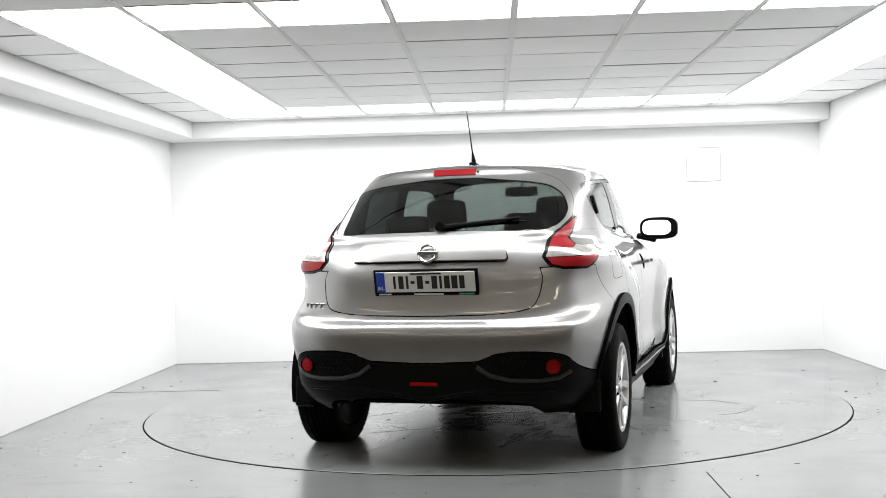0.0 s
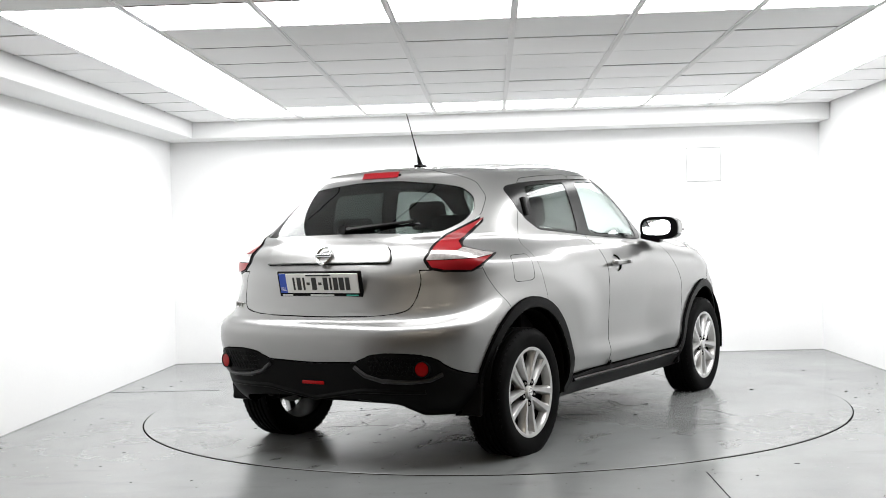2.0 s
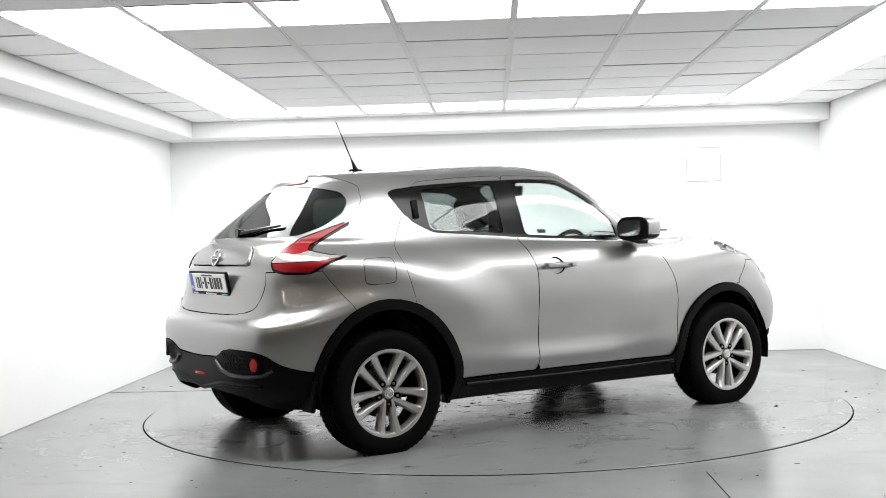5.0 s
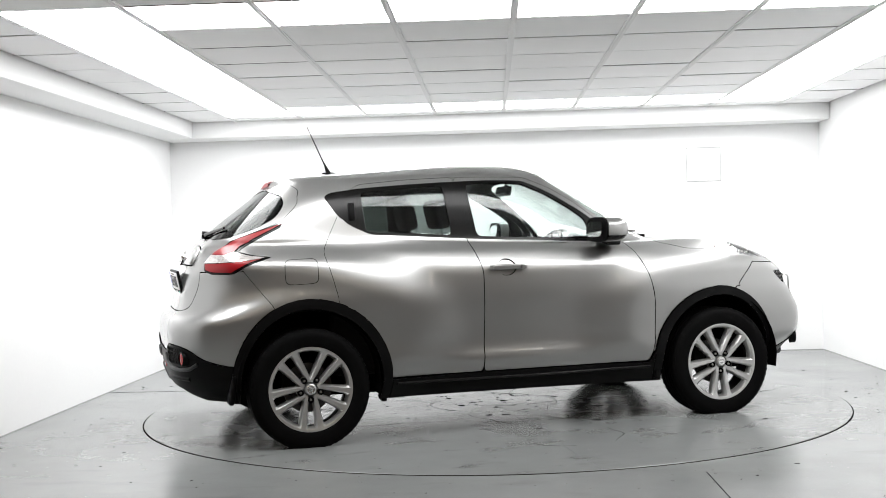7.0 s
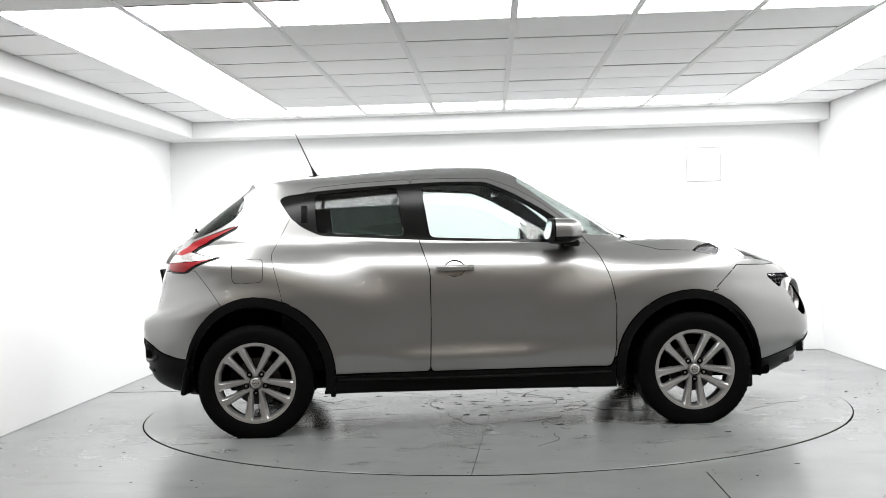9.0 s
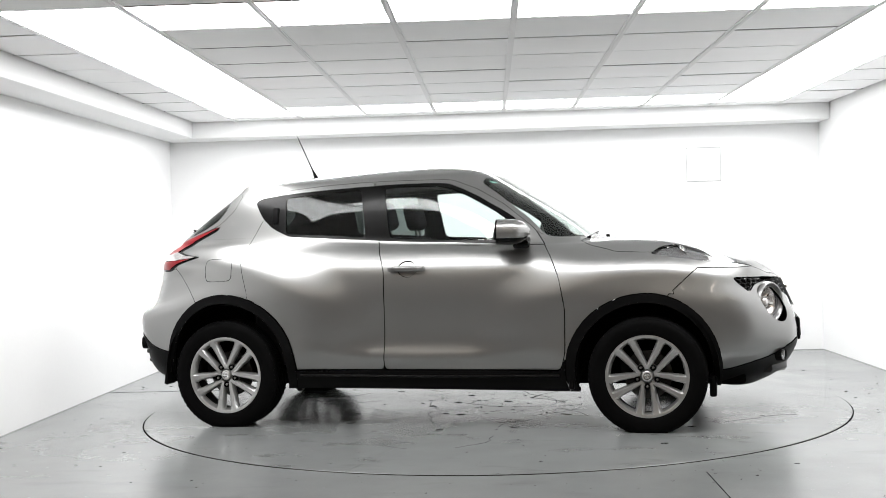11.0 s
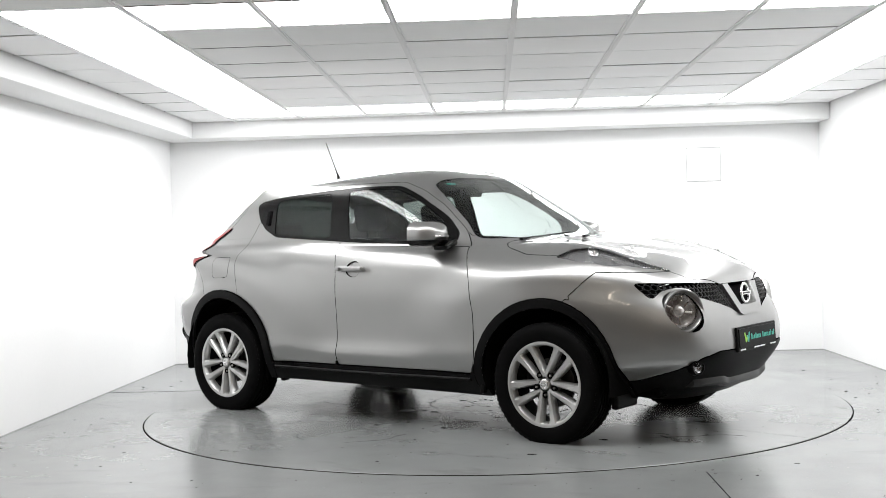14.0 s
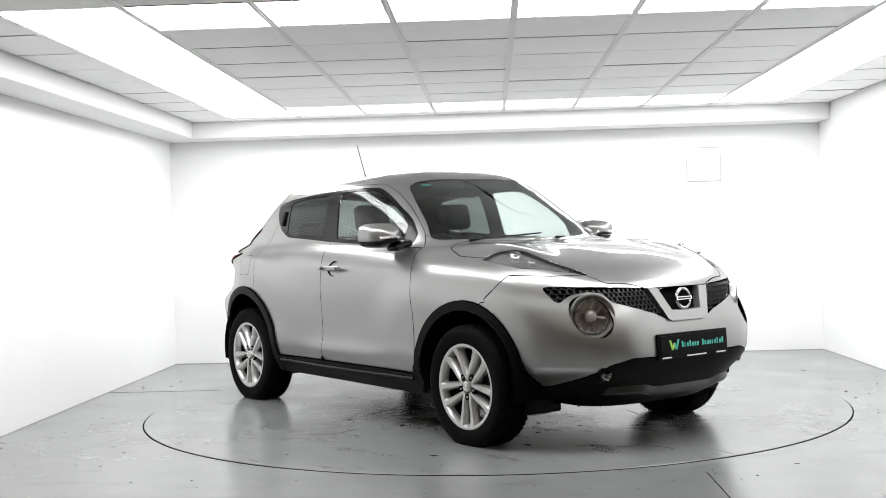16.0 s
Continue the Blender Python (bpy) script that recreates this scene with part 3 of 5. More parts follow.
GLASS_R = rounded([(-.915, 1.385), (-.63, 1.408), (-.43, 1.418), (-.395, 1.132), (-.63, 1.148), (-.90, 1.163)], .03, 3)
DOOR_F = rounded([(-.352, 1.468), (.11, 1.466), (.27, 1.405), (.43, 1.312), (.62, 1.16), (.735, .995), (.789, .864), (.818, .70), (.812, .44), (.785, .347),
                  (-.262, .347), (-.25, .66), (-.25, .93), (-.31, 1.11)], .03, 3)
DOOR_R = rounded([(-.352, 1.468), (-.31, 1.11), (-.25, .93), (-.25, .66), (-.262, .347), (-.86, .347), (-1.10, .60), (-1.10, .79), (-1.165, 1.048), (-1.05, 1.27), (-1.0, 1.385), (-.92, 1.432), (-.65, 1.455)], .03, 3)
FUEL = rounded([(-1.385, 1.02), (-1.205, 1.025), (-1.205, .888), (-1.385, .882)], .035, 4)
BUMPER_F = [(1.33, .05), (1.35, .60), (1.363, .74), (1.475, .845), (1.55, .912), (1.75, .905), (2.3, .91), (2.3, .05)]
BUMPER_R = [(-1.35, .05), (-1.36, .60), (-1.46, .78), (-1.60, .965), (-1.75, .962), (-2.3, .962), (-2.3, .05)]
SILL = [(-1.0, .05), (-1.0, .3475), (1.0, .3475), (1.0, .05)]
TAIL = rounded([(-.866, 1.012), (-.842, .965), (-.778, .952), (-.635, .950), (-.471, 1.036), (-.562, 1.048), (-.657, 1.071), (-.645, 1.099), (-.479, 1.213), (-.495, 1.228), (-.741, 1.130), (-.815, 1.075)], .012, 2)
TAIL_RED = [(-.852, 1.010), (-.832, .972), (-.775, .960), (-.640, .958), (-.495, 1.033), (-.562, 1.040), (-.668, 1.064), (-.672, 1.094), (-.640, 1.118), (-.515, 1.203), (-.495, 1.219), (-.735, 1.124), (-.805, 1.070)]
TAIL_CLEAR = [(-.9, 1.005), (-.60, 1.012), (-.46, 1.032), (-.50, 1.062), (-.66, 1.066), (-.70, 1.048), (-.9, 1.056)]
HATCH = rounded([(.05, .737), (-.08, .737), (-.34, .742), (-.45, .752), (-.525, .772), (-.552, .82), (-.568, .915), (-.552, .965), (-.514, 1.01), (-.553, 1.092), (-.612, 1.146), (-.648, 1.22), (-.62, 1.33), (-.55, 1.41), (-.46, 1.447), (-.30, 1.482), (.05, 1.492)], .03, 3)
GARNISH = rounded([(.05, .996), (-.402, .996), (-.385, 1.052), (-.345, 1.085), (-.22, 1.105), (.05, 1.110)], .022, 4)
GLASS_BACK = rounded([(.05, 1.149), (-.30, 1.147), (-.50, 1.140), (-.575, 1.150), (-.612, 1.19), (-.622, 1.25), (-.585, 1.33), (-.52, 1.377), (-.42, 1.397), (-.15, 1.425), (.05, 1.43)], .03, 3)
BLACK_REAR = rounded([(-1.0, .452), (-.782, .452), (-.725, .495), (-.69, .545), (-.62, .568), (-.433, .572), (-.355, .557), (-.275, .523), (-.05, .514), (.05, .514), (.05, .05), (-1.0, .05)], .02, 3)
SKIRT_ARCH = rounded([(.05, .338), (-.30, .336), (-.50, .318), (-.545, .27), (-.56, .10), (.05, .10)], .03, 3)
BLACK_FRONT = rounded([(-1.0, .345), (-.70, .335), (-.645, .330), (-.59, .39), (-.52, .457), (-.41, .485), (-.26, .482), (.05, .476), (.05, .05), (-1.0, .05)], .02, 3)
BONNET = rounded([(2.06, .05), (2.012, -.20), (1.935, -.45), (1.84, -.515), (1.62, -.60), (1.30, -.73), (1.10, -.738), (.94, -.68), (.885, -.60), (.985, -.42), (1.03, -.15), (1.035, .05)], .03, 3)
EYELAMP = rounded([(1.289, -.744), (1.351, -.672), (1.471, -.612), (1.643, -.588), (1.86, -.490), (1.740, -.625), (1.60, -.715), (1.432, -.752)], .03, 3)
GRILLE = rounded([(-.71, .850), (-.48, .842), (-.20, .826), (.05, .826), (.05, .660), (-.136, .658), (-.219, .699), (-.456, .768), (-.490, .815), (-.56, .825), (-.63, .81), (-.683, .765)], .02, 3)
HEADLAMP = circle(-.575, .700, .086, 32, .104)
SCREEN = rounded([(.05, 1.487), (-.30, 1.484), (-.43, 1.471), (-.50, 1.442), (-.55, 1.34), (-.59, 1.215), (-.635, 1.105), (-.30, 1.103), (.05, 1.103)], .03, 3)


def cut_body():
    """The right half of the body as a bmesh, cut along all the outlines, with a label for each face."""
    g = body_grid()
    rows, cols = g.shape[:2]
    du, dv = np.gradient(g, axis=1), np.gradient(g, axis=0)
    nrm = np.cross(du, dv)
    nrm /= np.linalg.norm(nrm, axis=-1, keepdims=True) + 1e-12
    flip = (nrm * (g - np.array([0, 0, .7]) * [0, 0, 1] - g * [1, 0, 0] * .6)).sum(-1) < 0
    nrm[flip] *= -1
    nrm[:, 0, 1] = nrm[:, -1, 1] = 0
    nrm[-1] = [0, 0, 1]
    nrm[-1, :, 0] = nrm[-2, :, 0]
    nrm /= np.linalg.norm(nrm, axis=-1, keepdims=True) + 1e-12
    bm = bmesh.new()
    layer = bm.verts.layers.float_vector.new("outward")
    rowtag = bm.faces.layers.int.new("row")
    vs = []
    for r in range(rows):
        for c in range(cols):
            v = bm.verts.new(g[r, c])
            v[layer] = Vector(nrm[r, c])
            vs.append(v)
    for r in range(rows - 1):
        for c in range(cols - 1):
            f = bm.faces.new((vs[r * cols + c], vs[r * cols + c + 1], vs[(r + 1) * cols + c + 1], vs[(r + 1) * cols + c]))
            f[rowtag] = r

    def on_side(f):
        n = f.verts[0][layer]
        return f.verts[0].co.y < -.35 and (abs(n.y) > .30)

    def on_flank(f):
        return f.verts[0].co.y < -.30

    def on_rear(f):
        return f.verts[0].co.x < -1.05 and f.verts[0][layer].x < -.12

    def on_front(f):
        return f.verts[0].co.x > 1.1 and f.verts[0][layer].x > .12

    def on_low_front(f):
        return f.verts[0].co.x > 1.4

    def on_low_rear(f):
        return f.verts[0].co.x < -1.4

    def on_bonnet(f):
        return f.verts[0].co.x > .75 and f.verts[0][layer].z > .25 and f[rowtag] < 56

    def on_screen(f):
        return f.verts[0].co.x > 0 and f.verts[0][layer].x > .2 and f[rowtag] >= 50

    cuts = [("glass_front", GLASS_F, SIDE, on_side), ("glass_rear", GLASS_R, SIDE, on_side), ("trim", DLO, SIDE, on_side),
            ("hole", arch(-1.265, .362, .402, .405), SIDE, on_flank), ("hole", arch(1.265, .398, .358, .378), SIDE, on_flank),
            ("arch_rear", arch(-1.265, .412, .460, .462), SIDE, on_flank), ("arch_front", arch(1.265, .455, .408, .432), SIDE, on_flank),
            ("fuel", FUEL, SIDE, on_side), ("cup", circle(-.107, .938, .056, 28, .046), SIDE, on_side), ("hole", SKIRT_ARCH, ENDS, on_low_rear), ("black_rear", BLACK_REAR, ENDS, on_low_rear), ("black_front", BLACK_FRONT, ENDS, on_low_front),
            ("sill", SILL, SIDE, on_flank), ("tail_clear", TAIL_CLEAR, REARDIAG, on_low_rear), ("tail", TAIL_RED, REARDIAG, on_low_rear), ("tail_rim", TAIL, REARDIAG, on_low_rear),
            ("glass_back", GLASS_BACK, ENDS, on_rear), ("garnish", GARNISH, ENDS, on_rear), ("hatch", HATCH, ENDS, on_rear),
            ("door_front", DOOR_F, SIDE, on_side), ("door_rear", DOOR_R, SIDE, on_side),
            ("headlamp", HEADLAMP, ENDS, on_front), ("grille", GRILLE, ENDS, on_front), ("eyelamp", EYELAMP, TOP, on_bonnet), ("bonnet", BONNET, TOP, on_bonnet),
            ("screen", SCREEN, ENDS, on_screen), ("bumper_front", BUMPER_F, SIDE, on_low_front), ("bumper_rear", BUMPER_R, SIDE, lambda f: f.verts[0].co.x < -1.2)]
    for label, poly, (ax, az), test in cuts:
        ax, az = Vector(ax), Vector(az)
        way = ax.cross(az)
        lo = Vector((min(p[0] for p in poly), min(p[1] for p in poly)))
        hi = Vector((max(p[0] for p in poly), max(p[1] for p in poly)))
        cand = []
        for f in bm.faces:
            if not test(f):
                continue
            us, ws = [v.co.dot(ax) for v in f.verts], [v.co.dot(az) for v in f.verts]
            if max(us) >= lo.x and min(us) <= hi.x and max(ws) >= lo.y and min(ws) <= hi.y:
                cand.append(f)
        for p, q in zip(poly, poly[1:] + poly[:1]):
            d = Vector((q[0] - p[0], q[1] - p[1]))
            length = d.length
            if length < 1e-5:
                continue
            d /= length
            across = ax * -d.y + az * d.x
            at = ax * p[0] + az * p[1]
            along = ax * d.x + az * d.y
            pick = []
            for f in cand:
                s = [(v.co - at).dot(across) for v in f.verts]
                if max(s) < 1e-5 or min(s) > -1e-5:
                    continue
                t = [(v.co - at).dot(along) for v in f.verts]
                if max(t) < -1e-4 or min(t) > length + 1e-4:
                    continue
                pick.append(f)
            if not pick:
                continue
            geom = list({e for f in pick for e in f.edges}) + list({v for f in pick for v in f.verts}) + pick
            r = bmesh.ops.bisect_plane(bm, geom=geom, dist=2e-5, plane_co=at, plane_no=across)
            known = set(cand)
            cand += [f for f in r["geom"] if isinstance(f, bmesh.types.BMFace) and f not in known]
    labels = {}
    for f in bm.faces:
        c = f.calc_center_median()
        tag = None
        for label, poly, (ax, az), test in cuts:
            if test(f) and inside((c.dot(Vector(ax)), c.dot(Vector(az))), poly):
                tag = label
                break
        if tag == "tail_clear" and not inside((c.dot(Vector(REARDIAG[0])), c.z), TAIL_RED):
            tag = None
            for label, poly, (ax, az), test in cuts:
                if label != "tail_clear" and test(f) and inside((c.dot(Vector(ax)), c.dot(Vector(az))), poly):
                    tag = label
                    break
        if tag in ("bonnet", "bumper_front") and f[rowtag] >= 54 and tag == "bumper_front":
            tag = None
        if tag is None:
            if c.x < -1.6 and c.z < 1.12 and c.z > .9:
                tag = "hatch"
            elif abs(c.x) < .9 and c.z < .40:
                tag = "sill"
            elif .3 < c.x < .56 and 1.03 < c.z < 1.09 and c.y < -.7:
                tag = "door_front"
            elif f[rowtag] >= 52 and not (c.x > .62 and c.z < 1.13):
                tag = "roof"
            elif c.x > .5:
                tag = "wing"
            else:
                tag = "quarter"
        if tag == "door_rear" and c.z > 1.36:
            tag = "door_rear_frame"
        labels.setdefault(tag, []).append(f)
    # small cut-off pieces of the rear wing become parts of their own
    left, pieces = set(labels["quarter"]), []
    while left:
        front, piece = [left.pop()], []
        while front:
            f = front.pop()
            piece.append(f)
            for e in f.edges:
                for q in e.link_faces:
                    if q in left:
                        left.remove(q)
                        front.append(q)
        pieces.append(piece)
    pieces.sort(key=len)
    labels["quarter"] = pieces.pop()
    for piece in pieces:
        labels["wing_rest"] = labels.get("wing_rest", []) + piece
    return bm, layer, labels


def panel(name, half, tags, sides, mat, parent, label="", thick=.012, offset=0.0, gap=.0029, inner=None):
    """One body panel from the cut half: sides 'right', 'left' or 'both' (joined over the middle)."""
    bm, layer, labels = half
    verts, norms, faces, index = [], [], [], {}

    def vert(v, mirrored):
        key = (v.index, mirrored and abs(v.co.y) > 1e-4)
        if key not in index:
            index[key] = len(verts)
            k = -1 if mirrored else 1
            verts.append(Vector((v.co.x, v.co.y * k, v.co.z)))
            n = v[layer]
            norms.append(Vector((n.x, n.y * k if abs(v.co.y) > 1e-4 else 0, n.z)).normalized())
        return index[key]

    for mirrored in ((False, True) if sides == "both" else (sides == "left",)):
        for tag in tags:
            for f in labels.get(tag, ()):
                ids = [vert(v, mirrored) for v in f.verts]
                a, b, c = verts[ids[0]], verts[ids[1]], verts[ids[2]]
                n = Vector()
                for i in range(len(ids)):
                    p, q = verts[ids[i]], verts[ids[(i + 1) % len(ids)]]
                    n += (p - a).cross(q - a)
                if n.dot(norms[ids[0]]) < 0:
                    ids.reverse()
                faces.append(ids)
    if not faces:
        return None
    count = {}
    for fi, ids in enumerate(faces):
        for i in range(len(ids)):
            e = (ids[i], ids[(i + 1) % len(ids)])
            count.setdefault(tuple(sorted(e)), []).append((fi, e))
    rim = [v[0] for v in count.values() if len(v) == 1]
    pull = {}
    for fi, (a, b) in rim:
        c = sum((verts[i] for i in faces[fi]), Vector()) / len(faces[fi])
        d = (verts[b] - verts[a])
        if d.length < 1e-7:
            continue
        d.normalize()
        w = c - (verts[a] + verts[b]) / 2
        w -= d * w.dot(d)
        w -= norms[a] * w.dot(norms[a])
        if w.length > 1e-7:
            for i in (a, b):
                pull[i] = pull.get(i, Vector()) + w.normalized()
    for i, w in pull.items():
        if w.length > 1e-6:
            verts[i] = verts[i] + w.normalized() * gap
    verts = [v + n * offset for v, n in zip(verts, norms)]
    n = len(verts)
    allv = verts + [v - m * thick for v, m in zip(verts, norms)]
    alln = norms + [-m for m in norms]
    polys = [tuple(f) for f in faces] + [tuple(i + n for i in reversed(f)) for f in faces] + [(b, a, a + n, b + n) for _, (a, b) in rim]
    slots = [0] * len(faces) + [1] * len(faces) + [1 if inner is not mat else 0] * len(rim)
    ob = mesh_object(name, allv, polys, [mat, inner or INNER], parent, slots, True, label)
    ob.data.normals_split_custom_set_from_vertices([tuple(v) for v in alln])
    return ob


# ---- the car ----
HUB_Z = .315


def build_wheel(parent, x, y, outward, front):
    """outward: -1 for the right-hand side."""
    hub = new("wheel")
    hub.parent = parent
    # built round z, outer face towards +z
    turn = pose(0, 0, 0, 90 if outward < 0 else -90, 0, 0)
    hub.matrix_basis = Matrix.Translation((x, y, HUB_Z)) @ turn
    R, w = .331, .104
    bm = bmesh.new()
    prof = [(.222, -.085), (.235, -.100), (.262, -.104), (.300, -w), (.320, -.094), (.329, -.082), (R, -.07)]
    for g in (-.045, -.015, .015, .045):
        prof += [(R, g - .006), (R - .008, g - .004), (R - .008, g + .004), (R, g + .006)]
    prof += [(R, .07), (.329, .082), (.320, .094), (.300, w), (.285, .1055), (.262, .104), (.240, .101), (.228, .096), (.222, .085)]
    lathe(bm, prof, 72)
    # shoulder blocks
    for k in range(60):
        a = 2 * math.pi * k / 60
        for s in (-1, 1):
            box(bm, (-.0075, -.006, -.009), (.0075, .0065, .007), Matrix.Rotation(a, 4, "Z") @ Matrix.Translation((0, R - .0120, s * .0875)) @ Matrix.Rotation(s * -.64, 4, "X"))
    # the tread lies flat on the turntable
    for v in bm.verts:
        if v.co.y * -outward < -HUB_Z:
            v.co.z *= 1.02
            v.co.y = -HUB_Z * -outward
    part("tyre", bm, RUBBER, hub, "black rubber tyre", True)
    # inner barrel takes the dark copy, standing for the shaded wheel interior
    bm = bmesh.new()
    lathe(bm, [(.222, -.088), (.226, -.088), (.215, -.06), (.203, .02), (.203, .045)], 72)
    part("barrel", bm, BARREL, hub, "inner wheel barrel, coloured dark for the shade behind the spokes", True)
    bm = bmesh.new()
    lathe(bm, [(.234, .0965), (.227, .0985), (.214, .094), (.207, .082), (.203, .05)], 72)
    part("rim", bm, ALLOY, hub, "silver alloy rim", True)
    for k in range(5):
        mid = math.radians(-90 + 72 * k)
        for s in (-1, 1):
            bm = bmesh.new()
            a0, a1 = mid + s * math.radians(33), mid + s * math.radians(13)
            p0, p1 = Vector((math.cos(a0), math.sin(a0))) * .040, Vector((math.cos(a1), math.sin(a1))) * .216
            d = (p1 - p0).normalized()
            nn = Vector((-d.y, d.x))
            rings = []
            for u, width, ztop, zbot in ((0, .013, .083, .045), (.25, .015, .088, .045), (.6, .0185, .087, .045), (.88, .0215, .091, .05), (1.0, .030, .096, .06)):
                c = p0 + (p1 - p0) * u
                ring = []
                for o, z in ((-1.15, zbot), (-1, ztop - .010), (-.55, ztop), (.55, ztop), (1, ztop - .010), (1.15, zbot)):
                    q = c + nn * o * width
                    ring.append(bm.verts.new((q.x, q.y, z)))
                rings.append(ring)
            for ra, rb in zip(rings, rings[1:]):
                for i in range(6):
                    bm.faces.new((ra[i], ra[(i + 1) % 6], rb[(i + 1) % 6], rb[i]))
            bm.faces.new(rings[0])
            bm.faces.new(rings[-1])
            part("spoke", bm, ALLOY, hub, "", True)
        # cup coloured near-black for the shade in the hole round each nut
        bm = bmesh.new()
        at = Matrix.Translation((math.cos(mid) * .058, math.sin(mid) * .058, .066))
        lathe(bm, [(0, 0), (.0165, 0), (.0165, .018), (.0135, .019), (.0125, .010), (0, .010)], 16, at)
        part("nut_seat", bm, INNER, hub, "near-black cup for the shaded hole round a wheel nut", True)
        bm = bmesh.new()
        lathe(bm, [(.0075, .008), (.0075, .018), (.005, .021), (0, .021)], 6, at)
        part("wheel_nut", bm, STEEL, hub)
    bm = bmesh.new()
    lathe(bm, [(.074, .036), (.071, .056), (.040, .062), (.034, .078), (.030, .084), (.029, .090), (.024, .0935), (0, .094)], 40)
    part("hub_cap", bm, ALLOY, hub, "", True)
    bm = bmesh.new()
    lathe(bm, [(.014, .0940), (.017, .0945), (.020, .0945), (.020, .0942)], 24)
    box(bm, (-.018, -.0035, .0938), (.018, .0035, .096))
    part("badge", bm, CHROME, hub)
    bm = bmesh.new()
    lathe(bm, [(0, .02), (.065, .02), (.070, .0), (.135, .0), (.135, -.02), (0, -.02)], 48)
    part("brake_disc", bm, DISCSTEEL, hub, "worn steel brake disc", True)
    bm = bmesh.new()
    box(bm, (-.15, -.03, -.05), (-.085, .09, .035), bevel=.012)
    part("brake_caliper", bm, INNER, hub)
    bm = bmesh.new()
    lathe(bm, [(0, -.03), (.05, -.03), (.05, -.45), (0, -.45)], 16)
    part("axle", bm, INNER, hub)
    return hub


def surface_tree():
    g = body_grid()
    rows, cols = g.shape[:2]
    verts = [tuple(p) for p in g.reshape(-1, 3)]
    n = len(verts)
    verts += [(x, -y, z) for x, y, z in verts]
    polys = []
    for r in range(rows - 1):
        for c in range(cols - 1):
            q = (r * cols + c, r * cols + c + 1, (r + 1) * cols + c + 1, (r + 1) * cols + c)
            polys += [q, tuple(i + n for i in q)]
    return BVHTree.FromPolygons(verts, polys)


def build_car():
    car = empty("car", "silver metallic compact crossover car on the turntable", "car")
    half = cut_body()
    half[0].verts.index_update()
    tree = surface_tree()

    def front_x(y, z):
        return tree.ray_cast(Vector((4, y + .0007 * (abs(y) < .0005), z)), Vector((-1, 0, 0)))[:2]

    def rear_x(y, z):
        return tree.ray_cast(Vector((-4, y + .0007 * (abs(y) < .0005), z)), Vector((1, 0, 0)))[:2]

    def side_y(x, z, s=-1):
        return tree.ray_cast(Vector((x, 3 * s, z)), Vector((0, -s, 0)))[:2]

    def top_z(x, y):
        return tree.ray_cast(Vector((x, y + .0007 * (abs(y) < .0005), 3)), Vector((0, 0, -1)))[:2]

    panel("roof", half, ["roof"], "both", PAINT, car, "silver roof with its pillars", gap=.0002)
    panel("bonnet", half, ["bonnet"], "both", PAINT, car, "silver bonnet")
    panel("front_bumper", half, ["bumper_front"], "both", PAINT, car, "silver front bumper")
    panel("rear_bumper", half, ["bumper_rear"], "both", PAINT, car, "silver rear bumper")
    flow = panel("front_bumper_skirt", half, ["black_front"], "both", BLACK, car, "black plastic lower front bumper", offset=.004)
    rlow = panel("rear_bumper_skirt", half, ["black_rear"], "both", BLACK, car, "black plastic lower rear bumper", offset=.004)
    gate = panel("tailgate", half, ["hatch"], "both", PAINT, car, "silver tailgate")
    panel("windscreen", half, ["screen"], "both", GLASS, car, "clear laminated windscreen", thick=.004, inner=GLASS)
    screen = [o for o in car.children if o.name == "windscreen"][0]
    for y, z, w, h, mt in ((-.405, 1.452, .030, .010, TEAL), (.50, 1.135, .030, .022, PALE)):
        bm = bmesh.new()
        hit, n = front_x(y, z)
        box(bm, (-w, -h, -.001), (w, h, .001), Matrix.Translation(hit - n * .008) @ n.to_track_quat("Z", "Y").to_matrix().to_4x4())
        part("sticker", bm, mt, screen)
    panel("rear_window", half, ["glass_back"], "both", TINTED, gate, "dark privacy glass", thick=.004, offset=-.002, inner=TINTED)
    panel("grille_backing", half, ["grille"], "both", INNER, car, "black grille backing", offset=-.030)
    for side, s in (("right", -1), ("left", 1)):
        panel("front_wing", half, ["wing"], side, PAINT, car)
        panel("rear_wing", half, ["quarter"], side, PAINT, car, gap=.0002)
        panel("wing_lower_infill", half, ["wing_rest"], side, PAINT, car)
        fd = panel("front_door", half, ["door_front"], side, PAINT, car)
        rd = panel("rear_door", half, ["door_rear"], side, PAINT, car)
        panel("window_pane", half, ["glass_front"], side, GLASS, fd, "clear side glass", thick=.004, offset=-.003, inner=GLASS)
        panel("window_frame", half, ["door_rear_frame"], side, PAINT, rd)
        panel("window_pane", half, ["glass_rear"], side, TINTED, rd, "dark privacy side glass", thick=.004, offset=-.003, inner=TINTED)
        panel("window_surround", half, ["trim"], side, GLOSSBLACK, car, "black window frame and pillar trim", offset=-.001, gap=.001)
        panel("fuel_flap", half, ["fuel"], side, PAINT, car, gap=.0034) if s < 0 else panel("wing_infill", half, ["fuel"], side, PAINT, car, gap=0)
        panel("wheel_arch_trim", half, ["arch_front"], side, BLACK, car, "black plastic wheel arch trim", thick=.03, offset=.016)
        panel("wheel_arch_trim", half, ["arch_rear"], side, BLACK, car, "black plastic wheel arch trim", thick=.03, offset=.016)
        sill = panel("sill_trim", half, ["sill"], side, BLACK, car, "black plastic sill trim", offset=.016)
        bm = bmesh.new()
        pts = []
        for k in range(25):
            x = -.78 + 1.56 * k / 24
            hit = side_y(x, .318, s)[0]
            pts.append((x, hit.y + s * .020, .318 - .006 * math.sin(math.pi * k / 24)))
        tube(bm, pts, .011, 8)
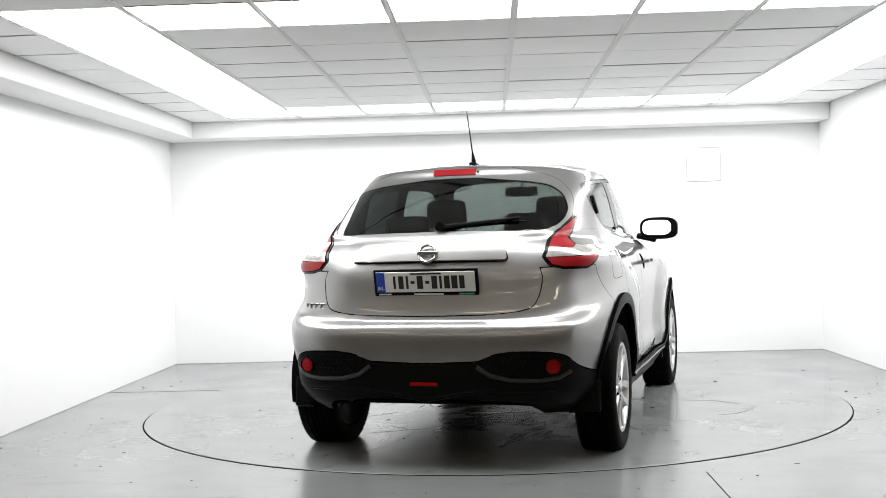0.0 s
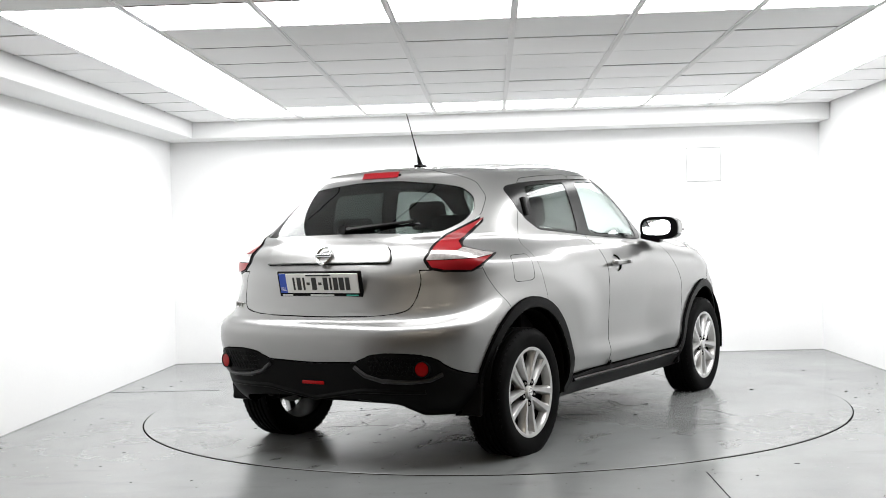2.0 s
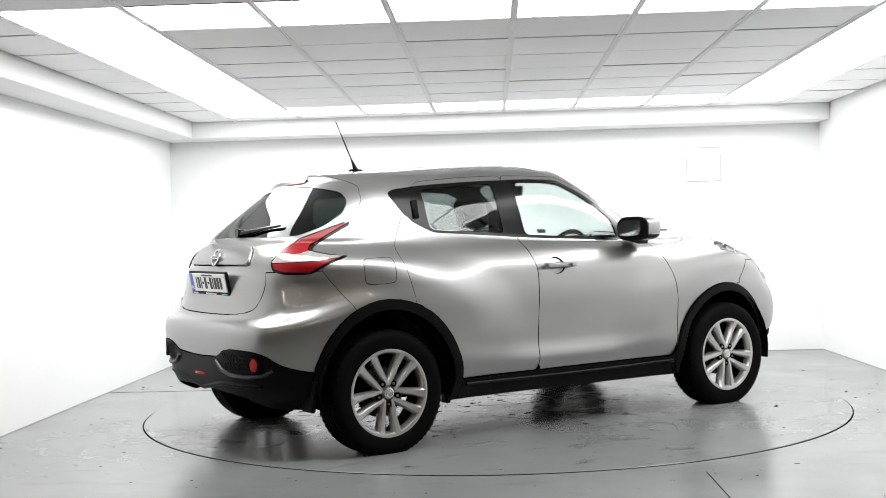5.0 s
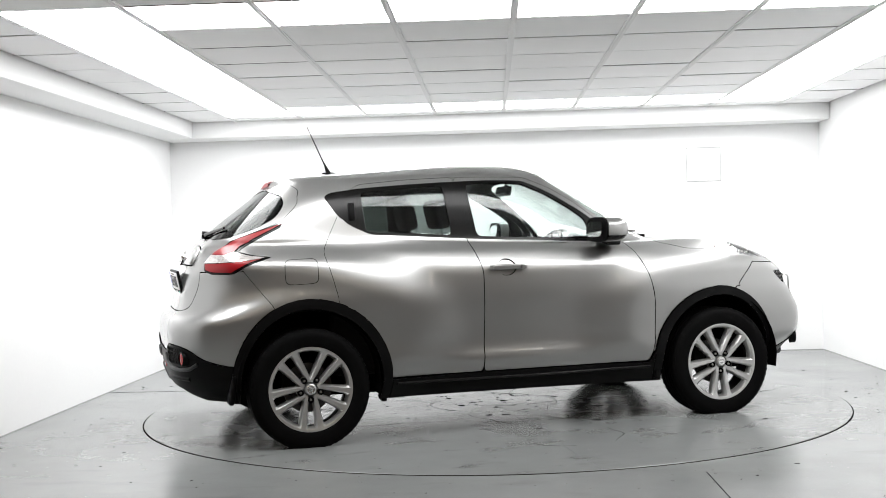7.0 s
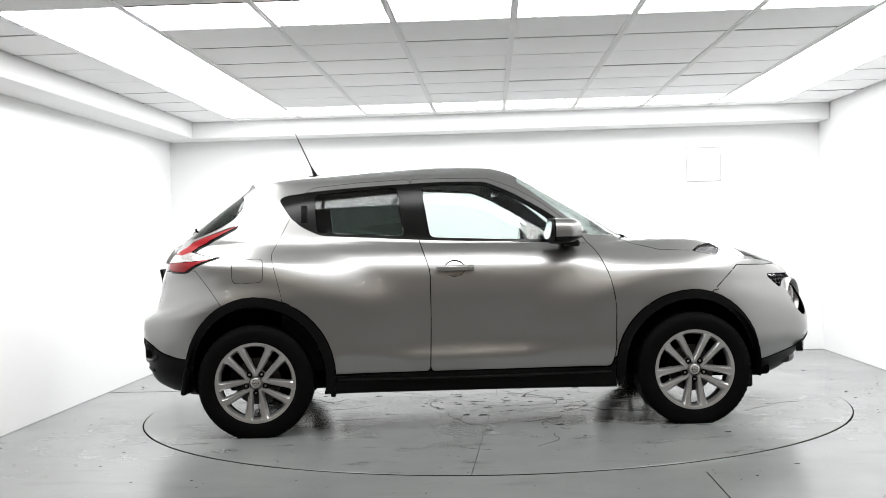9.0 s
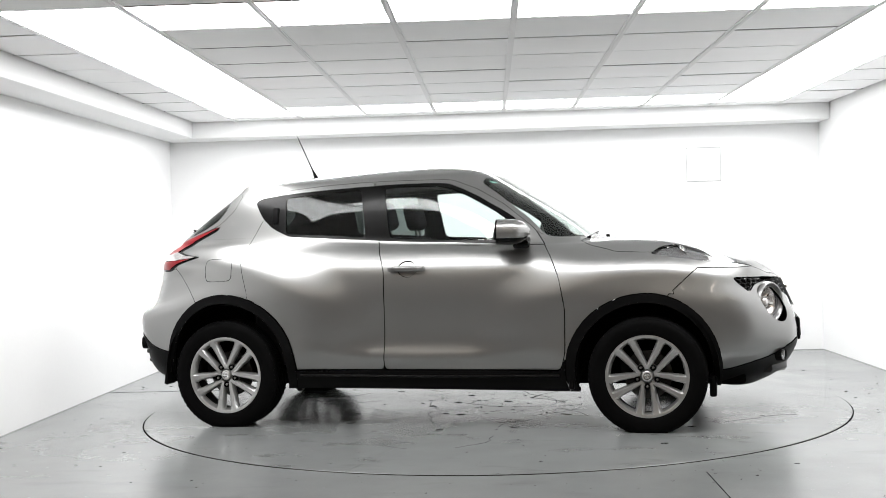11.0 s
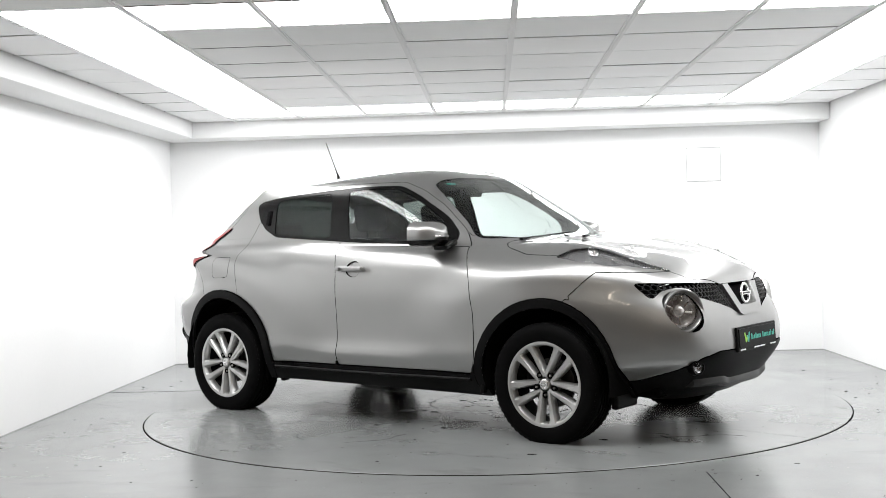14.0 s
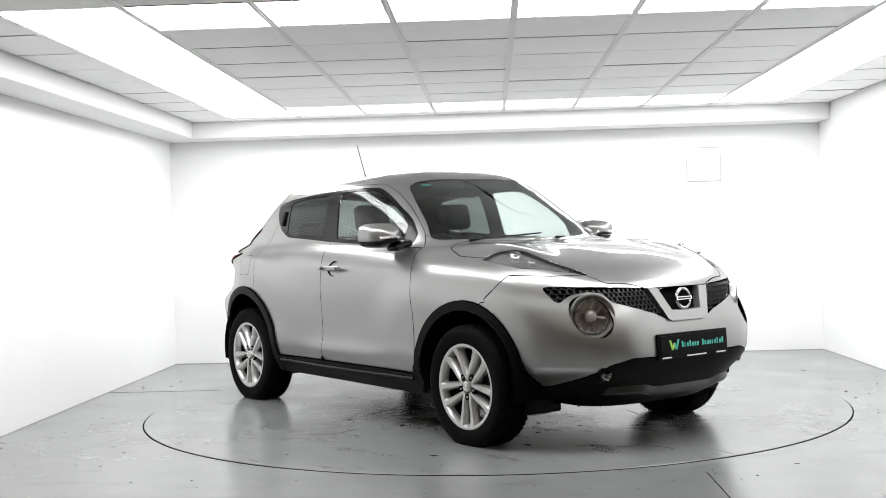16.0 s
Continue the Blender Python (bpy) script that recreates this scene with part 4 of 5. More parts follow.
        part("sill_moulding", bm, GLOSSBLACK, sill, "", True)
        tl = panel("tail_light", half, ["tail"], side, RED, car, "red tail lamp", offset=.008, gap=.002)
        panel("lamp_rim", half, ["tail_rim"], side, GLOSSBLACK, tl, "black lamp edge", offset=.003, gap=.001)
        panel("indicator_band", half, ["tail_clear"], side, CLEARLAMP, tl, "clear silvered lamp band", offset=.009, gap=.001)
        el = panel("day_lamp", half, ["eyelamp"], side, SMOKED, car, "slim silvered daytime lamp under clear lens", offset=-.016, gap=.004)
        panel("lens", half, ["eyelamp"], side, LENS, el, "clear lens", thick=.003, offset=.003, gap=.002, inner=LENS)
        for lx, ly, rr in ((1.47, -.655, .028), (1.60, -.650, .017)):
            hit, n = top_z(lx, ly * -s)
            bm = bmesh.new()
            m = Matrix.Translation(hit - n * .010) @ Vector((.6, .3 * s, .75)).to_track_quat("Z", "Y").to_matrix().to_4x4()
            lathe(bm, [(rr, .008), (rr * .9, .009), (rr * .8, -.006), (rr * .4, -.012), (0, -.006)], 20, m)
            part("bulb_cup", bm, CHROME, el, "", True)
        # round headlamp in its bezel
        hit, n = front_x(-.575 * -s, .700)
        n = Vector((.80, .60 * s, .02)).normalized()
        hl = empty("headlight", "", "")
        hl.parent = car
        hl["label"] = "round headlamp with chrome bowl behind clear lens"
        m = Matrix.Translation(hit - n * .036) @ n.to_track_quat("Z", "Y").to_matrix().to_4x4()
        bm = bmesh.new()
        lathe(bm, [(.119, -.040), (.117, .006), (.112, .014), (.106, .013), (.100, .004), (.095, -.010), (.093, -.04)], 56, m)
        part("bezel", bm, PAINT, hl, "silver bezel ring", True)
        bm = bmesh.new()
        lathe(bm, [(.0935, -.014), (.093, -.010), (.0905, -.011), (.0885, -.024), (.0895, -.032)], 48, m)
        part("gasket", bm, SMOKED, hl, "smoked ring round the lens", True)
        bm = bmesh.new()
        lathe(bm, [(.0885, -.024), (.084, -.034), (.068, -.052), (.048, -.068), (.028, -.080), (0, -.082)], 16, m)
        part("reflector", bm, CLEARLAMP, hl, "faceted silvered bowl")
        for k in range(3):
            a = 2 * math.pi * (k + .3) / 3
            bm = bmesh.new()
            box(bm, (.034, -.005, -.066), (.080, .005, -.045), m @ Matrix.Rotation(a, 4, "Z"), bevel=.003)
            part("reflector_rib", bm, CHROME, hl)
        bm = bmesh.new()
        lathe(bm, [(.036, -.075), (.036, -.030), (.033, -.026), (.031, -.030), (.024, -.018), (.012, -.012), (0, -.010)], 32, m)
        part("projector", bm, CLEARLAMP, hl, "", True)
        bm = bmesh.new()
        box(bm, (.0, -.006, -.040), (.072, .006, -.026), m @ Matrix.Rotation(radians(-8 if s < 0 else 188), 4, "Z"), bevel=.004)
        part("indicator_bar", bm, PLATEWHITE, hl, "white bar across the bowl")
        bm = bmesh.new()
        lathe(bm, [(.0905, -.012), (.082, -.006), (.062, .001), (.035, .007), (0, .009)], 48, m)
        part("lens", bm, LENS, hl, "", True)
        # fog lamp
        hit, n = front_x(-.523 * -s, .418)
        fl = empty("fog_light", "", "")
        fl.parent = car
        m = Matrix.Translation(hit + n * .016) @ Vector((.9, .42 * s, 0)).to_track_quat("Z", "Y").to_matrix().to_4x4()
        bm = bmesh.new()
        lathe(bm, [(.044, -.03), (.042, .004), (.037, .007), (.033, .000), (.031, -.02)], 32, m)
        part("bezel", bm, BLACK, fl, "", True)
        bm = bmesh.new()
        lathe(bm, [(.031, .0), (.024, -.008), (.010, -.015), (0, -.015)], 10, m)
        part("reflector", bm, SMOKED, fl, "", True)
        bm = bmesh.new()
        lathe(bm, [(.032, .001), (.023, .005), (0, .008)], 32, m)
        part("lens", bm, LENS, fl, "", True)
        # rear bumper pod: mesh inlay and round reflector
        pod = new("bumper_grille")
        pod.parent = car
        bm = bmesh.new()
        for i in range(11):
            for j in range(4):
                y, z = .36 + i * .026 + (j % 2) * .013, .475 + j * .0225
                corner = []
                for q in range(7):
                    a = math.radians(60 * q + 30)
                    yy, zz = y + .013 * math.cos(a), z + .013 * math.sin(a)
                    hit = rear_x(s * yy, zz)[0]
                    corner.append(hit + Vector((-.0045, 0, 0)))
                tube(bm, corner, .0018, 4)
        part("honeycomb", bm, BLACK, pod)
        hit, n = rear_x(s * .628, .497)[0] + Vector((-.011, 0, 0)), Vector((-1, s * .25, 0)).normalized()
        bm = bmesh.new()
        lathe(bm, [(.042, -.03), (.040, .010), (.036, .012), (.035, .006)], 28, Matrix.Translation(hit) @ n.to_track_quat("Z", "Y").to_matrix().to_4x4())
        part("reflector_ring", bm, BLACK, pod, "", True)
        bm = bmesh.new()
        lathe(bm, [(.036, .004), (.033, .008), (.020, .010), (0, .011)], 28, Matrix.Translation(hit) @ n.to_track_quat("Z", "Y").to_matrix().to_4x4())
        part("reflector", bm, DARKRED, pod, "round red rear reflector", True)
        bm = bmesh.new()
        lip = [(.27, .500), (.33, .458), (.42, .436), (.56, .432), (.65, .442), (.70, .470)]
        tube(bm, [rear_x(s * y, z)[0] + Vector((-.007, 0, 0)) for y, z in [(lip[i][0] + (lip[i + 1][0] - lip[i][0]) * u, lip[i][1] + (lip[i + 1][1] - lip[i][1]) * u) for i in range(5) for u in (0, .25, .5, .75)] + [lip[-1]]], .011, 8)
        part("lower_lip", bm, SATIN, pod, "satin black lip under the mesh inlay", True)
        bm = bmesh.new()
        box(bm, (-.016, -.055, -.07), (.016, .055, .09), pose(-1.676, s * .755, .318, 0, 10, 0), bevel=.012)
        part("mud_flap", bm, BLACK, car, "black stub flap behind the rear wheel")
        bm = bmesh.new()
        box(bm, (-.845, s * .72 - .03, .205), (-.815, s * .72 + .03, .29), bevel=.008)
        part("jacking_tab", bm, BLACK, car)
        # door handle in its cup
        hit, n = side_y(-.107, .935, s)
        h = new("door_handle")
        h.parent = fd
        panel("cup", half, ["cup"], side, PAINT, h, "recessed handle cup", offset=-.009, gap=.0005, inner=PAINT)
        bm = bmesh.new()
        box(bm, (-.110, -.009, -.016), (.112, .011, .014), Matrix.Translation(hit + n * .024), bevel=.0085, segments=3)
        part("grip", bm, PAINT, h, "silver door handle", True)
        for dx in (-.088, .09):
            bm = bmesh.new()
            box(bm, (dx - .016, -.03, -.011), (dx + .016, .004, .010), Matrix.Translation(hit + n * .024), bevel=.004)
            part("mount", bm, PAINT, h)
        if s < 0:
            bm = bmesh.new()
            lathe(bm, [(0, 0), (.007, 0), (.007, .002), (0, .002)], 16, Matrix.Translation(hit + n * .0355 + Vector((-.085, 0, 0))) @ n.to_track_quat("Z", "Y").to_matrix().to_4x4())
            part("keyhole", bm, STEEL, h)
        # hidden rear handle in the pillar
        hit, n = side_y(-.975, 1.275, s)
        bm = bmesh.new()
        box(bm, (-.018, -.006, -.052), (.018, .008, .052), Matrix.Translation(hit + n * .003) @ n.to_track_quat("Y", "Z").to_matrix().to_4x4(), bevel=.006)
        part("pillar_handle", bm, BLACK, rd, "black upright handle hidden in the pillar", True)
        # wing mirror
        mir = new("wing_mirror")
        mir.parent = fd
        mir["label"] = "silver capped door mirror on a black foot"
        def shell(lo, hi, front, mat, nm):
            bm = bmesh.new()
            ring = []
            for u in np.linspace(0, 1, 7):
                x = -.082 + .17 * u
                k = math.sqrt(max(0.0, 1 - (max(0.0, (x + .01) / .100)) ** 2)) if x > -.01 else 1.0
                k = max(k, .12)
                row = []
                for a in np.linspace(0, 2 * math.pi, 33)[:-1]:
                    c, d = math.cos(a), math.sin(a)
                    yy = .122 * np.sign(c) * abs(c) ** .62 * k
                    zz = .073 * np.sign(d) * abs(d) ** .68 * k
                    zz = min(max(zz, lo), hi)
                    row.append(bm.verts.new((x - .25 * abs(yy) * .25, yy, zz)))
                ring.append(row)
            for ra, rb in zip(ring, ring[1:]):
                for i in range(32):
                    bm.faces.new((ra[i], ra[(i + 1) % 32], rb[(i + 1) % 32], rb[i]))
            bm.faces.new(ring[-1])
            bm.faces.new(ring[0])
            bmesh.ops.transform(bm, matrix=pose(.545, s * .868, 1.138, 0, 0, -s * 4), verts=bm.verts[:])
            return part(nm, bm, mat, mir, "", True)
        shell(-.034, 1, 0, PAINT, "cap")
        shell(-1, -.036, 0, GLOSSBLACK, "lower_shell")
        def oval(w, h, dy=0.0):
            return [(dy + w * math.copysign(abs(math.cos(a)) ** .62, math.cos(a)), h * math.copysign(abs(math.sin(a)) ** .68, math.sin(a))) for a in (2 * math.pi * k / 36 for k in range(36))]
        bm = bmesh.new()
        bmesh.ops.transform(bm, matrix=pose(.4505, s * .868, 1.138, 0, 0, -s * 4), verts=prism(bm, oval(.122, .073), -.004, .010, 0))
        part("mirror_rim", bm, BLACK, mir, "black rim round the mirror glass")
        bm = bmesh.new()
        bmesh.ops.transform(bm, matrix=pose(.436, s * .868, 1.142, 0, 12.5, -s * 4), verts=prism(bm, oval(.092, .050, -s * .010), -.002, .002, 0))
        part("mirror_glass", bm, MIRROR, mir, "mirror glass")
        bm = bmesh.new()
        box(bm, (-.003, -.085, -.006), (.003, .085, .006), pose(.628, s * .880, 1.126, 0, 0, -s * 12), bevel=.002)
        part("side_indicator", bm, CLEARLAMP, mir)
        bm = bmesh.new()
        box(bm, (-.055, -.075, -.022), (.040, .06, .018), pose(.575, s * .765, 1.080, s * -14, 0, -s * 6), bevel=.014, segments=3)
        part("foot", bm, GLOSSBLACK, mir, "", True)
        # mud flap stubs and wheel well liners
        for fx in (-1.265, 1.265):
            if fx > 0:
                bm = bmesh.new()
                box(bm, (1.60, s * .62 - .11, .185), (1.64, s * .62 + .12, .30), pose(0, 0, 0), bevel=.012)
                part("air_deflector", bm, BLACK, car, "black air deflector ahead of the wheel")
            bm = bmesh.new()
            prof = [(fx + .395 * math.cos(math.radians(a)), ARCH_Z + .395 * math.sin(math.radians(a))) for a in range(-12, 193, 12)]
            ring_a = [bm.verts.new((x, s * .845, z)) for x, z in prof]
            ring_b = [bm.verts.new((x, s * .50, z)) for x, z in prof]
            for i in range(len(prof) - 1):
                bm.faces.new((ring_a[i], ring_a[i + 1], ring_b[i + 1], ring_b[i]))
            bm.faces.new(ring_b)
            part("wheel_well_liner", bm, INNER, car, "black wheel well lining", True)
            if fx > 0:
                bm = bmesh.new()
                box(bm, (-.016, -.11, -.05), (.016, .11, .06), pose(fx - .420, s * .72, .285, 0, 8, 0), bevel=.01)
                part("mud_flap", bm, BLACK, car)

    wheel_rows = [(1.265, -.757, -1, True), (-1.265, -.757, -1, False), (1.265, .757, 1, True), (-1.265, .757, 1, False)]
    for x, y, o, f in wheel_rows:
        build_wheel(car, x, y, o, f)

    # grille honeycomb, one inlay on each side of the badge
    for s in (-1, 1):
        bm = bmesh.new()
        for i in range(1, 29):
            for j in range(-2, 9):
                y, z = s * (i * .0262 + (j % 2) * .0131), .665 + j * .0226
                if not inside((-abs(y), z), GRILLE) or abs(y) < .16 + (z - .66) * .45:
                    continue
                pts = []
                for q in range(5):
                    a = math.radians(60 * q + 150)
                    hit = front_x(y + .0125 * math.cos(a), z + .0125 * math.sin(a))[0]
                    if hit is not None:
                        pts.append(hit + Vector((-.010, 0, 0)))
                if len(pts) > 1:
                    tube(bm, pts, .0036, 4)
        part("grille", bm, BLACKSHEEN, car, "black honeycomb grille")
    # V-shaped silver bar and the round badge
    bm = bmesh.new()
    for s in (-1, 1):
        pts = [(s * .225, .826), (s * .160, .826), (s * .110, .712), (0, .706), (0, .657), (s * .125, .657), (s * .150, .668)]
        fr, bk = [], []
        for y, z in pts:
            hit = front_x(y, z)[0]
            fr.append(bm.verts.new(hit + Vector((.014, 0, 0))))
            bk.append(bm.verts.new(hit + Vector((-.03, 0, 0))))
        k = len(pts)
        for tri in ((0, 1, 2, 6), (6, 2, 5), (2, 3, 4, 5)):
            bm.faces.new([fr[i] for i in tri])
        for i in range(k):
            bm.faces.new((fr[i], fr[(i + 1) % k], bk[(i + 1) % k], bk[i]))
    part("grille_bar", bm, PAINT, car, "V-shaped satin silver grille bar")
    hit = front_x(0, .766)[0]

    def badge(at, n, r, parent_):
        em = new("badge")
        em.parent = parent_
        em["label"] = "round chrome badge, a ring with a crossbar"
        m = Matrix.Translation(at) @ n.to_track_quat("Z", "Y").to_matrix().to_4x4()
        bm = bmesh.new()
        lathe(bm, [(r * .74, 0), (r * .76, .007), (r * .87, .010), (r * .98, .007), (r, 0)], 40, m)
        part("ring", bm, CHROME, em, "", True)
        bm = bmesh.new()
        across = Vector((0, 1, 0))
        up = n.cross(across)
        rot = Matrix((across, up if up.z > 0 else -up, n)).transposed().to_4x4()
        box(bm, (-r * 1.06, -r * .17, -.002), (r * 1.06, r * .17, .012), Matrix.Translation(at) @ rot, bevel=.002)
        part("crossbar", bm, CHROME, em)
        bm = bmesh.new()
        box(bm, (-r * .82, -r * .07, .0115), (r * .82, r * .07, .0128), Matrix.Translation(at) @ rot)
        part("print_bar", bm, INK, em)
    badge(hit + Vector((.012, 0, 0)), Vector((1, 0, .12)).normalized(), .058, car)

    # front skirt: moulded skid lip
    bm = bmesh.new()
    pts = []
    for y in np.linspace(-.46, .46, 41):
        z = .300 + .018 * (abs(y) > .2) * (1 - math.cos(min(1, (abs(y) - .2) / .1) * math.pi)) / 2
        pts.append(front_x(y, z)[0] + Vector((.008, 0, 0)))
    rows = []
    for p in pts:
        rows.append([bm.verts.new(p + Vector((dx, 0, dz))) for dx, dz in ((-.03, .036), (.004, .034), (.016, .020), (.018, -.012), (.006, -.026), (-.03, -.028))])
    for ra, rb in zip(rows, rows[1:]):
        for k in range(6):
            bm.faces.new((ra[k], ra[(k + 1) % 6], rb[(k + 1) % 6], rb[k]))
    bm.faces.new(rows[0])
    bm.faces.new(rows[-1])
    part("skid_lip", bm, SATIN, flow, "satin dark grey lower lip", True)

    # number plates: bars stand for all writing
    def plate(name, at, tiltdeg, facing, dark):
        pl = new(name)
        pl.parent = car
        pl.matrix_basis = at
        bm = bmesh.new()
        box(bm, (-.268, -.004, -.069), (.268, .012, .064), bevel=.005)
        part("holder", bm, BLACK, pl, "black plate holder")
        bm = bmesh.new()
        box(bm, (-.253, -.009, -.048), (.253, -.002, .053), bevel=.002)
        part("plate", bm, BLACK if dark else PLATEWHITE, pl)
        def mark(x0, x1, z0, z1, mat, nm="print_bar", y=-.0105):
            bm = bmesh.new()
            box(bm, (x0, y, z0), (x1, -.0085, z1))
            part(nm, bm, mat, pl)
        if dark:
            for (xa, za), (xb, zb), mt in (((-.185, .030), (-.168, -.022), LIME), ((-.168, -.022), (-.152, .014), LIME), ((-.152, .014), (-.140, -.022), TEAL), ((-.140, -.022), (-.122, .030), TEAL)):
                bm = bmesh.new()
                w = .007
                prism(bm, [(xa - w, za), (xa + w, za), (xb + w, zb), (xb - w, zb)], -.0105, -.0085, 1)
                part("emblem_stroke", bm, mt, pl)
            for k in range(17):
                if k != 7:
                    x0 = -.098 + k * .0195
                    mark(x0, x0 + (.007 if k in (1, 12, 14) else .0125), -.012, .018 if k in (0, 3, 8, 14, 16) else .009, TEAL)
        else:
            mark(-.2530, -.208, -.048, .053, PLATEBLUE, "blue_band", -.0095)
            country = bpy.data.curves.new("country_letters", "FONT")
            country.body, country.size, country.align_x, country.extrude = "IRL", .026, "CENTER", .0004
            letters = new("country_letters", country)
            flat = bpy.data.meshes.new_from_object(letters)
            bpy.data.objects.remove(letters)
            flat.materials.append(PALE)
            sign = new("country_letters", flat)
            sign.parent, sign.matrix_basis = pl, pose(-.2305, -.0100, -.036, 90, 0, 0)
            for x, w, h in ((-.158, .012, .031), (-.124, .026, .031), (-.092, .012, .031), (-.064, .020, .006), (-.026, .030, .031), (.012, .020, .006), (.048, .028, .031), (.080, .012, .031), (.112, .028, .031), (.150, .030, .031), (.188, .026, .031)):
                mark(x - w / 2, x + w / 2, -h, h + .002, INK)
            mark(-.075, .085, .040, .048, INK)
        mark(-.245, -.18, -.062, -.055, PALE, y=-.006)
        mark(-.06, .09, -.062, -.055, PALE, y=-.006)
        mark(.17, .245, -.062, -.055, TEAL if not dark else PALE, y=-.006)
        return pl

    plate("rear_plate", pose(-1.899, 0, .903, 11.0, 0, -90), 0, -1, False)
    plate("front_plate", pose(2.112, 0, .532, -3, 0, 90), 0, 1, True)

    # tailgate: garnish strip over the plate, badge, wiper, brake light, lettering bars
    panel("garnish", half, ["garnish"], "both", PAINT, gate, "silver strip over the plate", thick=.03, offset=.018, gap=.003, inner=PAINT)
    hit, n = rear_x(0, 1.040)
    badge(hit + Vector((-.026, 0, 0)), Vector((-1, 0, .35)).normalized(), .050, car)
    bm = bmesh.new()
    p0 = rear_x(-.03, 1.168)[0] + Vector((-.03, 0, 0))
    p1 = rear_x(-.42, 1.205)[0] + Vector((-.022, 0, 0))
    bar(bm, p0, p1, .013, 8, .007)
    bar(bm, p0 + Vector((.045, 0, 0)), p0 + Vector((-.012, 0, .004)), .024, 14)
    bar(bm, p0 + Vector((.012, .02, -.012)), p1 + Vector((.012, -.03, -.014)), .006, 6)
    part("rear_wiper", bm, GLOSSBLACK, gate, "black rear wiper", True)
    bm = bmesh.new()
    pts_a, pts_b = [], []
    for y in np.linspace(-.118, .118, 11):
        for z, store in ((1.449, pts_a), (1.481, pts_b)):
            store.append(rear_x(y, z)[0] + Vector((-.007, 0, 0)))
    va, vb = [bm.verts.new(p) for p in pts_a], [bm.verts.new(p) for p in pts_b]
    wa, wb = [bm.verts.new(p + Vector((.03, 0, 0))) for p in pts_a], [bm.verts.new(p + Vector((.03, 0, 0))) for p in pts_b]
    for i in range(10):
        for p, q in ((va, vb), (vb, wb), (wb, wa), (wa, va)):
            bm.faces.new((p[i], p[i + 1], q[i + 1], q[i]))
    bm.faces.new((va[0], vb[0], wb[0], wa[0]))
    bm.faces.new((va[-1], vb[-1], wb[-1], wa[-1]))
    part("high_brake_light", bm, RED, gate, "red high brake lamp")
    hit = rear_x(-.128, 1.462)[0]
    bm = bmesh.new()
    lathe(bm, [(.006, 0), (.006, .008), (.003, .010), (0, .010)], 12, Matrix.Translation(hit) @ Vector((-1, 0, 0)).to_track_quat("Z", "Y").to_matrix().to_4x4())
    part("washer_jet", bm, BLACK, gate)
    for y0, y1 in ((.690, .664), (.655, .628), (.619, .592), (.583, .556)):
        bm = bmesh.new()
        a, b = rear_x(y0, .785)[0], rear_x(y1, .785)[0]
        for dz in (-.012, .012):
            bar(bm, a + Vector((-.002, 0, dz)), b + Vector((-.002, 0, dz)), .0042, 4)
        bar(bm, a + Vector((-.002, 0, -.012)), a + Vector((-.002, 0, .012)), .0042, 4)
        part("lettering_bar", bm, STEEL, gate)
    hit = rear_x(0, .412)[0]
    bm = bmesh.new()
    box(bm, (-.006, -.070, -.009), (.01, .070, .009), Matrix.Translation(hit + Vector((-.002, 0, 0))), bevel=.004)
    part("rear_fog_light", bm, DARKRED, rlow, "red rear fog lamp", True)
    # diffuser ridge under the rear skirt
    bm = bmesh.new()
    pts = [rear_x(y, .385 - .05 * max(0, 1 - abs(y) / .3))[0] + Vector((.002, 0, 0)) for y in np.linspace(-.62, .62, 31)]
    tube(bm, pts, .014, 8)
    part("skirt_ridge", bm, BLACK, rlow, "", True)

    # roof aerial
    aerial = new("aerial")
    aerial.parent = car
    aerial["label"] = "black whip aerial raked to the rear"
    base = top_z(-.955, 0)[0]
    bm = bmesh.new()
    box(bm, (-.045, -.020, -.004), (.040, .020, .012), Matrix.Translation(base), bevel=.009, segments=3)
    bar(bm, base + Vector((.0, 0, .006)), base + Vector((-.028, 0, .070)), .016, 12, .005)
    part("foot", bm, GLOSSBLACK, aerial, "", True)
    bm = bmesh.new()
    bar(bm, base + Vector((-.026, 0, .064)), (-1.082, 0, 1.819), .0042, 8, .0025)
    part("rod", bm, GLOSSBLACK, aerial)

    # windscreen wipers
    for y0, y1 in ((.10, .60), (-.52, .02)):
        bm = bmesh.new()
        a, b = top_z(.99 - abs(y0) * .12, y0)[0], top_z(.93 - abs(y1) * .10, y1)[0]
        a, b = a + Vector((0, 0, .006)), b + Vector((0, 0, .010))
        bar(bm, a, b, .007, 6, .004)
        bar(bm, a - Vector((0, 0, .03)), a + Vector((0, 0, .004)), .012, 10)
        part("windscreen_wiper", bm, BLACK, car, "", True)

    # underside and bulkheads
    bm = bmesh.new()
    box(bm, (-1.46, -.56, .235), (1.80, .56, .30), bevel=.02)
    box(bm, (-1.86, -.52, .36), (-1.40, .52, .42), bevel=.02)
    box(bm, (-.84, -.76, .26), (.84, .76, .33), bevel=.02)
    part("underbody", bm, INNER, car, "dark underbody")
    bm = bmesh.new()
    bar(bm, (-1.78, .46, .315), (-1.45, .46, .315), .022, 16)
    part("exhaust", bm, BARREL, car, "steel exhaust pipe", True)
    bm = bmesh.new()
    bar(bm, (-1.265, -.62, .28), (-1.265, .62, .28), .045, 12)
    box(bm, (-1.72, -.2, .295), (-1.50, .40, .40), bevel=.04)
    part("rear_axle_beam", bm, INNER, car)

    # cabin: roof lining, floor, dashboard, steering wheel, seats, mirror
    bm = bmesh.new()
    n = 15
    grid = []
    for i in range(n):
        x = -1.24 + 1.38 * i / (n - 1)
